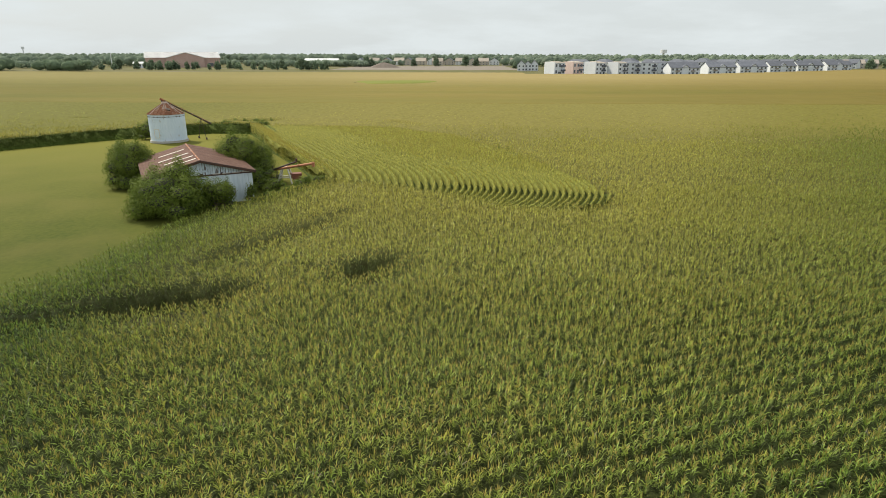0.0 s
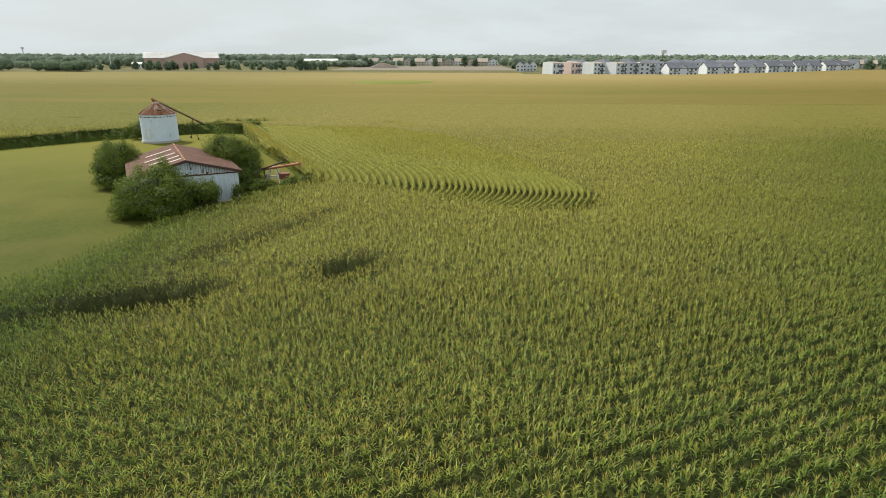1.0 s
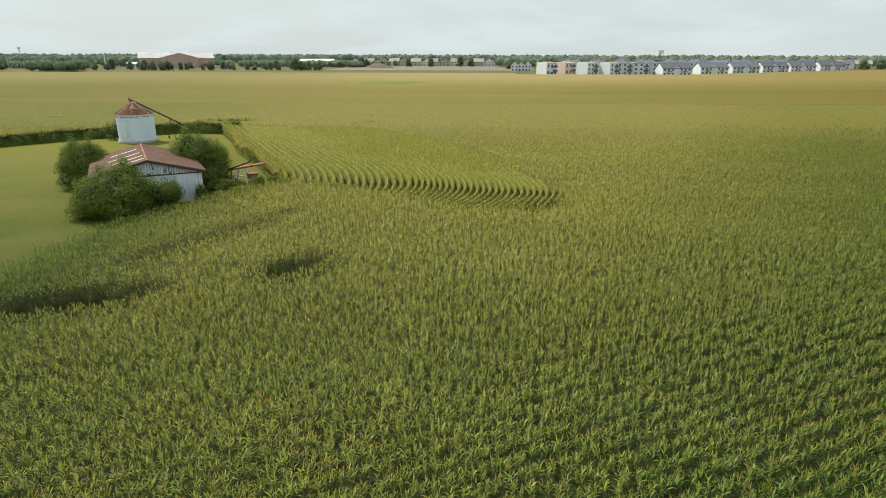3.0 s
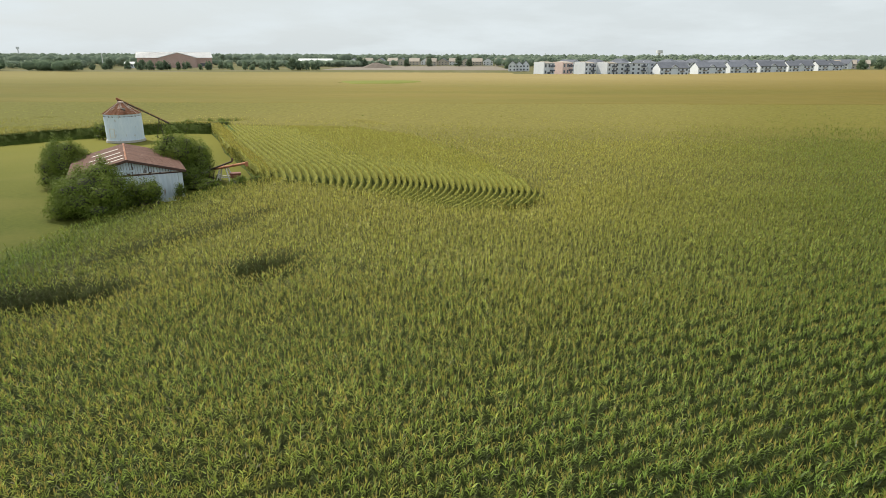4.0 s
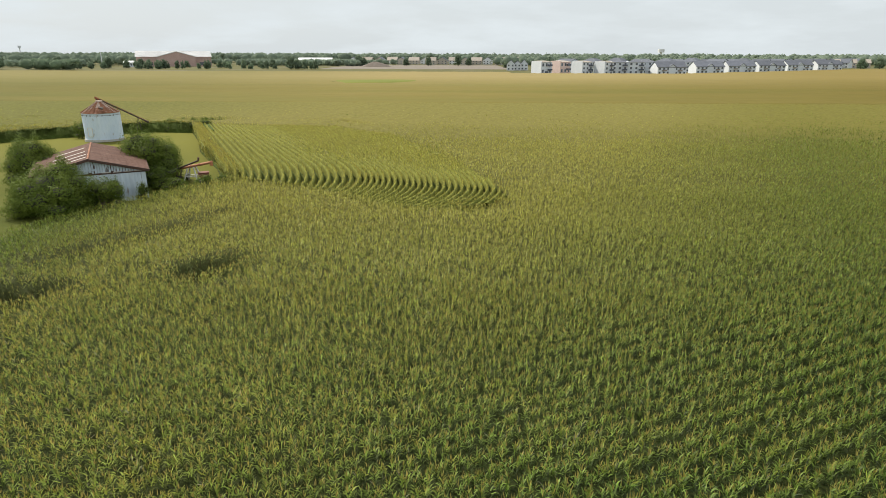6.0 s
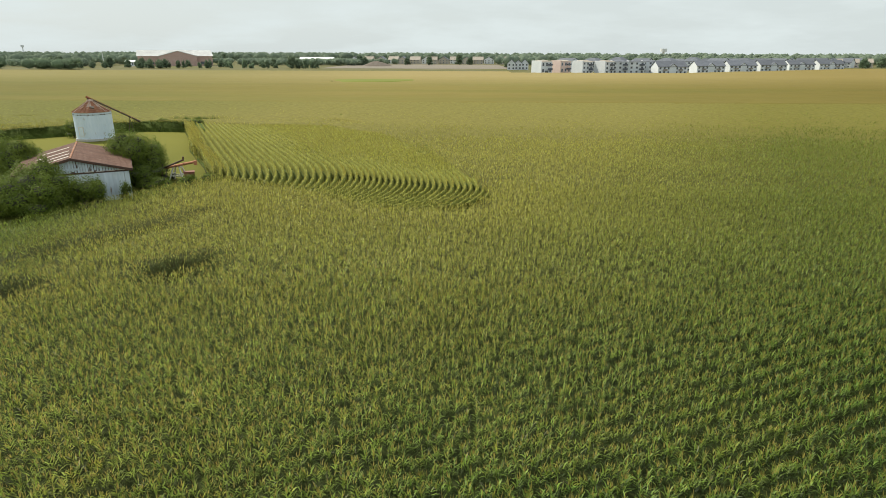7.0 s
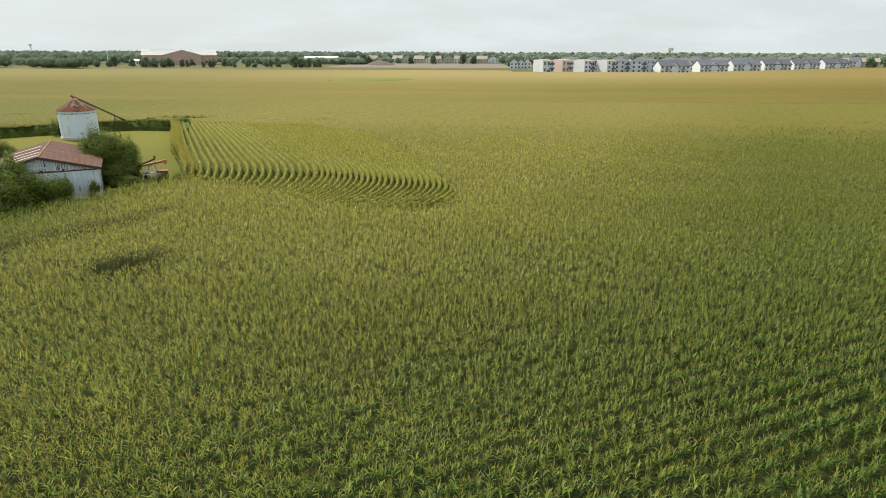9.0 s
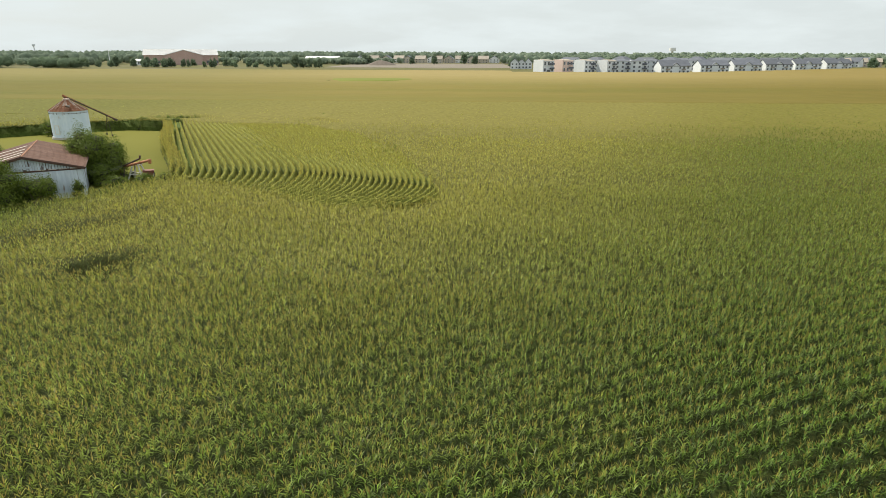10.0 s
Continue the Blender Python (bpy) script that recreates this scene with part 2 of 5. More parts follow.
M = {
    "soil": material("soil_under_corn", (0.026, 0.022, 0.017), (0.048, 0.040, 0.030), 2.0, 0.95, bump=0.4, sheen=0.1),
    "lawn": material("lawn_grass", (0.047, 0.066, 0.010), (0.082, 0.094, 0.016), 6.0, 0.9, bump=0.3, fine=14, sheen=0.1,
                     big=((0.105, 0.102, 0.026), 9.0, 0.45, 0.75), away=((0.152, 0.148, 0.025), 36.0, 84.0)),
    # darker than the upper leaf: shade low in the stand is in the colour
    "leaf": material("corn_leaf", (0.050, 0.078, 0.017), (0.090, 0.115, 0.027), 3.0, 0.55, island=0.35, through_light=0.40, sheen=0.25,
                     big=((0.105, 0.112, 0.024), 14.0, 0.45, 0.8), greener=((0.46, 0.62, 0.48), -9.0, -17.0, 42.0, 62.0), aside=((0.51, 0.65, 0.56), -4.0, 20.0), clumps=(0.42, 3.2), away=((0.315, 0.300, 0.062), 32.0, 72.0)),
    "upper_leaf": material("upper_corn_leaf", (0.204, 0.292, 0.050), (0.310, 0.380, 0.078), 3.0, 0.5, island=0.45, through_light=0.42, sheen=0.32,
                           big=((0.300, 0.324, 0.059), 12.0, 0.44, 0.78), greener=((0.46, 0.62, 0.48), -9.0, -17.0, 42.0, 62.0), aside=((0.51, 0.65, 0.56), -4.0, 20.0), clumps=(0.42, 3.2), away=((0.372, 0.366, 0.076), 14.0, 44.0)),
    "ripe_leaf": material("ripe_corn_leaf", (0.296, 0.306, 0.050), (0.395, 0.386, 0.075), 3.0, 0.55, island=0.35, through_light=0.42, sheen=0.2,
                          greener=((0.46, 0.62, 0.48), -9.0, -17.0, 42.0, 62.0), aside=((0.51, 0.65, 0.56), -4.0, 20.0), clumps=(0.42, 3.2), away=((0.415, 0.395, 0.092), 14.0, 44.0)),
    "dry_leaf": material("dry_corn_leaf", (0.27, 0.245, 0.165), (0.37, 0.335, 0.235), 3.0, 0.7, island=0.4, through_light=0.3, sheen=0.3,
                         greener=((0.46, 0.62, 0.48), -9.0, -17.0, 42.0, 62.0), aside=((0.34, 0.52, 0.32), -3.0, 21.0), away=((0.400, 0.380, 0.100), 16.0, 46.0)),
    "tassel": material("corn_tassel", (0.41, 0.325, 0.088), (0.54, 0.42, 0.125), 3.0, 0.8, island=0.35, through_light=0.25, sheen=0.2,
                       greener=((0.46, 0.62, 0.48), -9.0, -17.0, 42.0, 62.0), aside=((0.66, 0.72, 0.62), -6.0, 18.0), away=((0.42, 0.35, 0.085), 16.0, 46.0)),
    # near colours are kept dark to paint the shade between the plants
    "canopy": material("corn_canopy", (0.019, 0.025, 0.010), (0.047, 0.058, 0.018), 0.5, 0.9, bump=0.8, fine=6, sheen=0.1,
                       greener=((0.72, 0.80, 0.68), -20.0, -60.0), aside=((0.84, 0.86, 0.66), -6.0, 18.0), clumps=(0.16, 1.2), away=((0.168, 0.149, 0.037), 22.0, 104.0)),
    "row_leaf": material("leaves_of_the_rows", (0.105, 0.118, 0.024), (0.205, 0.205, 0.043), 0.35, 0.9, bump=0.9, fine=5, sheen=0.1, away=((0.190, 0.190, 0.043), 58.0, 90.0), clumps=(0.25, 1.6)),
    # furrow leaves, darker than the rows: the furrow's shade is painted in
    "row_gap": material("shaded_leaves_between_rows", (0.060, 0.080, 0.020), (0.120, 0.138, 0.034), 0.5, 0.9, bump=0.8, fine=6, sheen=0.1,
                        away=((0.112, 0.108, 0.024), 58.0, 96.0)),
    "gold_canopy": material("distant_corn_canopy", (0.170, 0.141, 0.034), (0.192, 0.154, 0.041), 14.0, 0.9, bump=0.4, fine=9, sheen=0.1,
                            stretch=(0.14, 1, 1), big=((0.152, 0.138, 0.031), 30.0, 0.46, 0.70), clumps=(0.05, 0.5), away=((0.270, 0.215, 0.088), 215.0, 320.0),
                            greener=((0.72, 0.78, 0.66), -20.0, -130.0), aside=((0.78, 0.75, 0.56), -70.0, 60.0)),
    "meadow": material("dry_meadow", (0.098, 0.100, 0.036), (0.140, 0.132, 0.056), 12.0, 0.9, bump=0.3, fine=12, sheen=0.1, big=((0.16, 0.145, 0.09), 40.0, 0.5, 0.7)),
    # dark leaf colour that holds the shade on the stand's near face
    "edge": material("shaded_edge_leaves", (0.046, 0.072, 0.014), (0.100, 0.130, 0.028), 0.35, 0.9, bump=0.8, fine=5, sheen=0.1, stretch=(1, 1, 0.4)),
    "hollow": material("green_hollow", (0.150, 0.172, 0.036), (0.190, 0.200, 0.048), 12.0, 0.9, sheen=0.1, stretch=(0.3, 1, 1)),
    "bark": material("bark", (0.07, 0.055, 0.04), (0.13, 0.10, 0.075), 0.3, 0.95, bump=0.6),
    # dark colour of the bush cores, painting the shade inside their crowns
    "bush_shade": material("bush_inner_shade", (0.030, 0.032, 0.020), (0.060, 0.060, 0.036), 0.4, 0.95, bump=0.6),
    "bush_leaf": material("bush_leaf", (0.096, 0.142, 0.022), (0.170, 0.215, 0.038), 1.6, 0.6, island=0.14, through_light=0.28, sheen=0.1),
    # far leaf colours are lightened and blued to hold the aerial haze
    "tree_leaf": material("hazy_tree_leaf", (0.155, 0.215, 0.135), (0.220, 0.280, 0.180), 8.0, 0.8, island=0.2, sheen=0.1, through_light=0.45, random_tint=0.25),
    "wood_leaf": material("hazy_wood_leaf", (0.240, 0.305, 0.225), (0.310, 0.370, 0.280), 40.0, 0.8, island=0.12, through_light=0.5, sheen=0.1),
    "bin_steel": material("painted_bin_steel", (0.60, 0.70, 0.82), (0.70, 0.78, 0.88), 1.8, 0.55, metal=0.1, bump=0.05,
                          spots=((0.42, 0.40, 0.38), 0.5, -0.03), stretch=(1, 1, 0.3)),
    "rust": material("rusted_steel", (0.20, 0.075, 0.035), (0.33, 0.14, 0.07), 0.6, 0.85, bump=0.3, spots=((0.42, 0.30, 0.24), 0.4, 0.05)),
    "pale_rust": material("pale_rusted_steel", (0.36, 0.24, 0.19), (0.50, 0.40, 0.35), 0.5, 0.7, spots=((0.24, 0.09, 0.045), 0.35, 0.05)),
    "dark_steel": material("dark_weathered_steel", (0.045, 0.038, 0.032), (0.10, 0.075, 0.06), 0.5, 0.7, metal=0.3, spots=((0.16, 0.07, 0.04), 0.4, 0.05)),
    "roof_tin": material("brown_roof_sheet", (0.110, 0.058, 0.043), (0.155, 0.086, 0.066), 1.6, 0.8, bump=0.1, random_tint=0.10, sheen=0.2,
                         spots=((0.21, 0.13, 0.10), 0.7, -0.02)),
    "skylight": material("pale_roof_patch", (0.52, 0.46, 0.40), (0.68, 0.62, 0.55), 0.6, 0.6, random_tint=0.08),
    "board": material("weathered_white_board", (0.49, 0.565, 0.64), (0.68, 0.745, 0.81), 0.9, 0.8, bump=0.2, random_tint=0.10,
                      spots=((0.16, 0.14, 0.13), 0.30, 0.02), stretch=(1, 1, 0.22)),
    "bare_board": material("bare_grey_board", (0.17, 0.135, 0.115), (0.33, 0.28, 0.25), 0.5, 0.9, bump=0.3, random_tint=0.25, stretch=(1, 1, 0.22)),
    "door_sheet": material("white_door_sheet", (0.55, 0.63, 0.71), (0.69, 0.755, 0.825), 1.2, 0.7, bump=0.1, random_tint=0.07,
                           spots=((0.30, 0.26, 0.24), 0.35, -0.03), stretch=(1, 1, 0.18)),
    "trim": material("rusty_dark_trim", (0.055, 0.035, 0.03), (0.12, 0.06, 0.045), 0.5, 0.85),
    "white_paint": material("chipped_white_paint", (0.60, 0.58, 0.55), (0.78, 0.76, 0.73), 0.3, 0.6, spots=((0.25, 0.13, 0.08), 0.15, 0.0)),
    "red_paint": material("faded_red_paint", (0.16, 0.048, 0.034), (0.24, 0.080, 0.055), 0.4, 0.6, spots=((0.22, 0.10, 0.06), 0.2, 0.0)),
    "orange_paint": material("faded_orange_paint", (0.36, 0.130, 0.062), (0.48, 0.20, 0.10), 0.4, 0.65, spots=((0.20, 0.10, 0.06), 0.2, 0.03)),
    "rubber": material("black_rubber", (0.02, 0.02, 0.02), (0.04, 0.04, 0.04), 0.2, 0.9),
    "concrete": material("concrete", (0.36, 0.34, 0.31), (0.48, 0.46, 0.42), 1.0, 0.9),
    # brick colour paled to include the haze at this distance
    "brick_wall": material("hazy_red_brick", (0.46, 0.31, 0.27), (0.52, 0.37, 0.33), 6.0, 0.9),
    "white_roof": material("white_sheet_roof", (0.66, 0.67, 0.68), (0.78, 0.79, 0.80), 12.0, 0.6),
    "siding": material("white_siding", (0.66, 0.69, 0.72), (0.76, 0.78, 0.81), 5.0, 0.7, random_tint=0.06),
    "wrap": material("pale_sheathing", (0.64, 0.67, 0.71), (0.73, 0.76, 0.79), 4.0, 0.8, random_tint=0.08),
    "pink_wrap": material("pink_sheathing", (0.62, 0.47, 0.43), (0.72, 0.56, 0.51), 4.0, 0.8),
    "shingle": material("slate_grey_shingle", (0.095, 0.105, 0.130), (0.145, 0.155, 0.185), 3.0, 0.9, random_tint=0.15),
    "tan_shingle": material("tan_shingle", (0.30, 0.26, 0.22), (0.40, 0.35, 0.30), 3.0, 0.9, random_tint=0.15),
    "beige": material("beige_siding", (0.45, 0.40, 0.34), (0.56, 0.50, 0.43), 5.0, 0.8, random_tint=0.15),
    # glass colour is raised to include the sky that far panes reflect
    "glass": material("dark_window_glass", (0.09, 0.10, 0.12), (0.14, 0.15, 0.17), 2.0, 0.15),
    "earth": material("bare_earth", (0.155, 0.13, 0.10), (0.225, 0.19, 0.155), 6.0, 0.95),
    "dark_earth": material("dark_soil_heap", (0.13, 0.105, 0.085), (0.20, 0.165, 0.14), 4.0, 0.95, bump=0.5),
}


# ---- mesh helpers ----
def mesh_of(name, verts, faces_flat, sizes, mats, mat_index=None):
    """A mesh from numpy arrays: vertices, flat vertex indices, face sizes, material list and face material index."""
    me = bpy.data.meshes.new(name)
    me.vertices.add(len(verts))
    me.vertices.foreach_set("co", np.ascontiguousarray(verts, dtype=np.float32).ravel())
    me.loops.add(len(faces_flat))
    me.loops.foreach_set("vertex_index", np.ascontiguousarray(faces_flat, dtype=np.int32))
    me.polygons.add(len(sizes))
    starts = np.concatenate(([0], np.cumsum(sizes)[:-1])).astype(np.int32)
    me.polygons.foreach_set("loop_start", starts)
    for m in mats:
        me.materials.append(m)
    if mat_index is not None:
        me.polygons.foreach_set("material_index", np.ascontiguousarray(mat_index, dtype=np.int32))
    me.update(calc_edges=True)
    return me


def part(name, bm, mat, parent=None, label="", smooth=False):
    me = bpy.data.meshes.new(name)
    bm.to_mesh(me)
    bm.free()
    for m in (mat if isinstance(mat, (list, tuple)) else [mat]):
        me.materials.append(m)
    if smooth:
        me.polygons.foreach_set("use_smooth", [True] * len(me.polygons))
    ob = new(name, me)
    ob.parent = parent
    if label:
        ob["label"] = label
    return ob


def shared(name, me, parent, m):
    ob = new(name, me)
    ob.parent = parent
    ob.matrix_basis = m
    return ob


def empty(name, m, label, category, group="", kind=""):
    ob = new(name)
    ob.empty_display_size = 0.2
    ob.matrix_world = m
    return tagged(ob, label, category, group, kind)


def add_box(bm, x0, x1, y0, y1, z0, z1, bevel=0.0, m=None):
    made = bmesh.ops.create_cube(bm, size=1.0)["verts"]
    bmesh.ops.transform(bm, verts=made, matrix=Matrix.Translation(((x0 + x1) / 2, (y0 + y1) / 2, (z0 + z1) / 2)) @ Matrix.Diagonal((x1 - x0, y1 - y0, z1 - z0, 1)))
    if bevel:
        edges = list({e for v in made for e in v.link_edges})
        made = list({v for f in bmesh.ops.bevel(bm, geom=edges, offset=bevel, segments=1, affect='EDGES')["faces"] for v in f.verts} | {v for v in made if v.is_valid})
    if m is not None:
        bmesh.ops.transform(bm, verts=made, matrix=m)
    return made


def box_bm(x0, x1, y0, y1, z0, z1, bevel=0.0):
    bm = bmesh.new()
    add_box(bm, x0, x1, y0, y1, z0, z1, bevel)
    return bm


def add_tube(bm, a, b, r, r2=None, n=10):
    a, b = Vector(a), Vector(b)
    turn = (b - a).to_track_quat('Z', 'Y').to_matrix().to_4x4()
    bmesh.ops.create_cone(bm, cap_ends=True, segments=n, radius1=r, radius2=r if r2 is None else r2, depth=(b - a).length,
                          matrix=Matrix.Translation((a + b) / 2) @ turn)


def tube_bm(a, b, r, r2=None, n=10):
    bm = bmesh.new()
    add_tube(bm, a, b, r, r2, n)
    return bm


def prism_bm(profile, y0, y1):
    """An (x, z) outline drawn out along y."""
    bm = bmesh.new()
    front = [bm.verts.new((x, y0, z)) for x, z in profile]
    back = [bm.verts.new((x, y1, z)) for x, z in profile]
    n = len(profile)
    bm.faces.new(front)
    bm.faces.new(back[::-1])
    for i in range(n):
        bm.faces.new((front[i], back[i], back[(i + 1) % n], front[(i + 1) % n]))
    bmesh.ops.recalc_face_normals(bm, faces=bm.faces)
    return bm


# ---- the lie of the land ----
KNOLL = (-38.0, 70.0)


def ground_z(x, y):
    d = np.hypot(np.asarray(x) - KNOLL[0], np.asarray(y) - KNOLL[1]) / 36.0
    return 0.42 + 0.95 * np.exp(-d ** 4)


def gz(x, y):
    return float(ground_z(x, y))


LAWN = [(-26, 18), (-22.1, 27.8), (-20.4, 30.6), (-19.3, 33.8), (-18.4, 38.2), (-17.0, 41.6), (-15.9, 44.2), (-14.2, 47.0), (-12.9, 49.2),
        (-11.6, 51.4), (-10.5, 54.2), (-11.2, 57.0), (-13.4, 60.8), (-15.4, 64.8), (-21.9, 76), (-26.3, 86), (-31.9, 97.0), (-38.4, 97.4), (-44.4, 92.5),
        (-50.4, 87), (-58.8, 77.4), (-72, 62), (-96, 34), (-72, 6)]


def inside(poly, x, y):
    x, y = np.asarray(x), np.asarray(y)
    hit = np.zeros(x.shape, bool)
    for (ax, ay), (bx, by) in zip(poly, poly[1:] + poly[:1]):
        cross = ((ay > y) != (by > y)) & (x < (bx - ax) * (y - ay) / (by - ay + 1e-12) + ax)
        hit ^= cross
    return hit


def grid_mesh(name, xs, ys, height, mat, keep=None):
    gx, gy = np.meshgrid(xs, ys)
    v = np.stack([gx.ravel(), gy.ravel(), height(gx, gy).ravel()], 1)
    nx, ny = len(xs), len(ys)
    i = (np.arange(ny - 1)[:, None] * nx + np.arange(nx - 1)[None, :]).ravel()
    quads = np.stack([i, i + 1, i + nx + 1, i + nx], 1)
    if keep is not None:
        c = v[quads].mean(1)
        quads = quads[keep(c[:, 0], c[:, 1])]
    me = mesh_of(name, v, quads.ravel(), np.full(len(quads), 4), [mat])
    return new(name, me)


def stretched(near, far, n_near, n_far):
    mid = np.linspace(near[0], near[1], n_near)
    low = near[0] - np.geomspace(2, near[0] - far[0], n_far)[::-1]
    high = near[1] + np.geomspace(2, far[1] - near[1], n_far)
    return np.concatenate([low, mid, high])


ground = grid_mesh("ground", stretched((-110, 90), (-4500, 4500), 61, 14), stretched((-20, 180), (-4500, 4500), 61, 14), ground_z, M["soil"])
tagged(ground, "dark soil plain that runs out to the horizon", "ground", kind="structure")


def make_lawn():
    bm = bmesh.new()
    bm.faces.new([bm.verts.new((x, y, 0)) for x, y in LAWN])
    bmesh.ops.triangulate(bm, faces=bm.faces)
    for _ in range(4):
        bmesh.ops.subdivide_edges(bm, edges=[e for e in bm.edges if e.calc_length() > 3], cuts=1, use_grid_fill=False)
        bmesh.ops.triangulate(bm, faces=bm.faces)
    for v in bm.verts:
        v.co.z = gz(v.co.x, v.co.y) + 0.05
    bmesh.ops.recalc_face_normals(bm, faces=bm.faces)
    return tagged(part("lawn", bm, M["lawn"], smooth=True), "mown yellow-green lawn round the farm buildings", "lawn", kind="structure")


make_lawn()


# ---- corn ----
# bare places in the stand: x, y, half length, half width, direction in degrees
HOLES = [(-13.2, 26.7, 3.9, 1.35, 20), (-17.4, 24.7, 2.8, 0.5, 24), (-3.1, 31.9, 2.0, 1.0, 55), (-9.9, 37.7, 6.4, 0.42, 60.6), (-68.9, 112.4, 1.6, 0.9, 0),
         (8.6, 71.6, 1.3, 0.9, -60), (13.7, 54.4, 0.9, 0.8, 0), (13.0, 47.0, 1.2, 0.7, 20), (-34.0, 107.4, 4.8, 2.2, 15),
         (-7.5, 107.0, 4.3, 0.8, -48), (0.2, 60.0, 0.8, 0.7, 0), (2.6, 58.6, 0.9, 0.6, 0), (6.0, 77.0, 2.0, 0.5, -62)]
# the block of rows beyond the farmyard that swing round from the headland
BLOCK = [(-11.2, 57.0), (-13.4, 60.8), (-15.4, 64.8), (-21.9, 76), (-26.3, 86), (-30.9, 97), (-8, 98), (2, 88), (9, 74), (14.5, 57),
         (15.8, 49.6), (14.0, 47.6), (11.5, 46.2), (8.5, 45.6), (4.9, 47.0), (1.8, 49.4), (-2.5, 52.4), (-6.9, 54.2), (-9.6, 54.8)]
MAIN_ROWS, BLOCK_ROWS, ROW, BLOCK_ROW = 26.0, 118.0, 0.70, 0.575


def blade(length, width, z, out_angle, lift, droop, segments, sway=0.0):
    """One arching leaf as a tapering strip: vertices and triangles."""
    v, r, h, a, side = [], 0.02, z, lift, 0.0
    step = length / segments
    ca, sa = math.cos(out_angle), math.sin(out_angle)
    for i in range(segments):
        k = i / segments
        w = width * (0.75 + 0.9 * k - 1.25 * k * k) * 0.5
        x, y = r * ca - side * sa, r * sa + side * ca
        v += [(x - w * sa, y + w * ca, h), (x + w * sa, y - w * ca, h + 0.25 * w)]
        r, h = r + step * math.cos(a), h + step * math.sin(a)
        side += sway * step * (k + 0.3)
        a -= droop * (0.5 + i) * 2 / (segments * segments)
    v.append((r * ca - side * sa, r * sa + side * ca, h))
    f = []
    for i in range(segments - 1):
        f += [(2 * i, 2 * i + 1, 2 * i + 3), (2 * i, 2 * i + 3, 2 * i + 2)]
    f.append((2 * segments - 2, 2 * segments - 1, 2 * segments))
    return v, f


def plant(rng, leaves, segments, spikes, wide, low, reach=1.0, ripe=False, shade=0.45, dry=0.0):
    """A corn plant about 2 m tall: verts, triangles and material index (0 lower leaf with shade in its colour, 1 upper
    leaf, 2 tassel, 3 ripe upper leaf, 4 dry leaf).
    """
    verts, tris, mats = [], [], []
    for i in range(leaves):
        k = i / max(1, leaves - 1)
        z = low + (1.64 - low) * k
        a = (i % 2) * math.pi + rng.normal(0, 0.45)
        v, f = blade(rng.uniform(0.20, 0.34) * (1.0 - 0.20 * k * k) * reach, rng.uniform(0.032, 0.046) * wide, z, a, rng.uniform(0.45, 1.20) + 0.15 * k,
                     rng.uniform(1.0, 3.0) * (1 - 0.20 * k), segments, rng.normal(0, 0.4))
        n = len(verts)
        verts += v
        tris += [tuple(n + j for j in t) for t in f]
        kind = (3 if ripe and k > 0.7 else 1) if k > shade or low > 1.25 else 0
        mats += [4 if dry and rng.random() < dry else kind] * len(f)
    for i in range(spikes):
        v, f = blade(rng.uniform(0.13, 0.24), 0.030 * wide, 1.68, rng.uniform(0, 2 * math.pi), rng.uniform(1.0, 1.5), 0.0, 1)
        n = len(verts)
        verts += v
        tris += [tuple(n + j for j in t) for t in f]
        mats += [2] * len(f)
    return np.array(verts), np.array(tris), np.array(mats)


def hole_distance(x, y, hole, margin=0.0):
    hx, hy, a, b, turn = hole
    c, s = math.cos(radians(turn)), math.sin(radians(turn))
    p, q = (x - hx) * c + (y - hy) * s, -(x - hx) * s + (y - hy) * c
    return (p / (a + margin)) ** 2 + (q / (b + margin)) ** 2


def in_holes(x, y, ragged, margin=0.0, least=0.0):
    gone = np.zeros(x.shape, bool)
    for hole in HOLES:
        if least <= hole[3]:
            gone |= hole_distance(x, y, hole, margin) < 1 + ragged
    return gone


def row_points(direction, step, rng, x0, x1, y0, y1, gap=ROW):
    """Plants along rows of one direction that cover a rectangle."""
    c, s = math.cos(radians(direction)), math.sin(radians(direction))
    corners = np.array([(x, y) for x in (x0, x1) for y in (y0, y1)])
    al, ro = corners @ (c, s), corners @ (-s, c)
    a, r = np.meshgrid(np.arange(al.min(), al.max(), step), np.arange(math.floor(ro.min() / gap) * gap, ro.max(), gap))
    a, r = a.ravel(), r.ravel()
    px, py = a * c - r * s, a * s + r * c
    ok = (px > x0) & (px < x1) & (py > y0) & (py < y1)
    a, r = a[ok] + rng.uniform(-0.4, 0.4, ok.sum()) * step, r[ok] + rng.normal(0, 0.095, ok.sum())
    return a * c - r * s, a * s + r * c


def main_points(y0, y1, step, rng):
    reach = 12.5 + 0.75 * max(y1, 4)
    px, py = row_points(MAIN_ROWS, step, rng, 9 - reach, 9 + reach, y0, y1)
    ok = (np.abs(px - 9.8) < 12.0 + 0.75 * np.maximum(py, 4)) & ~inside(BLOCK, px, py) & ~inside(LAWN, px, py)
    px, py = px[ok], py[ok]
    ok = ~in_holes(px, py, rng.uniform(-0.25, 0.25, len(px)))
    return np.stack([px[ok], py[ok]], 1)


ROW_STARTS = np.concatenate([np.arange(-30, 2, BLOCK_ROW * 1.18), np.arange(2, 48, BLOCK_ROW)])


def row_bend(x0, y):
    """How far a row of the block that starts at x0 has swung aside at y; all rows are the same curve."""
    v = y - 54.0 + 0.45 * np.clip(2 - x0, 0, 14)
    return np.where(v < 0, 0.0375 * v * v, np.where(v < 13, 0.023 * v * v, (0.50 + 0.10 * np.clip((x0 + 10) / 20, 0, 1)) * (v - 13) + 3.887))


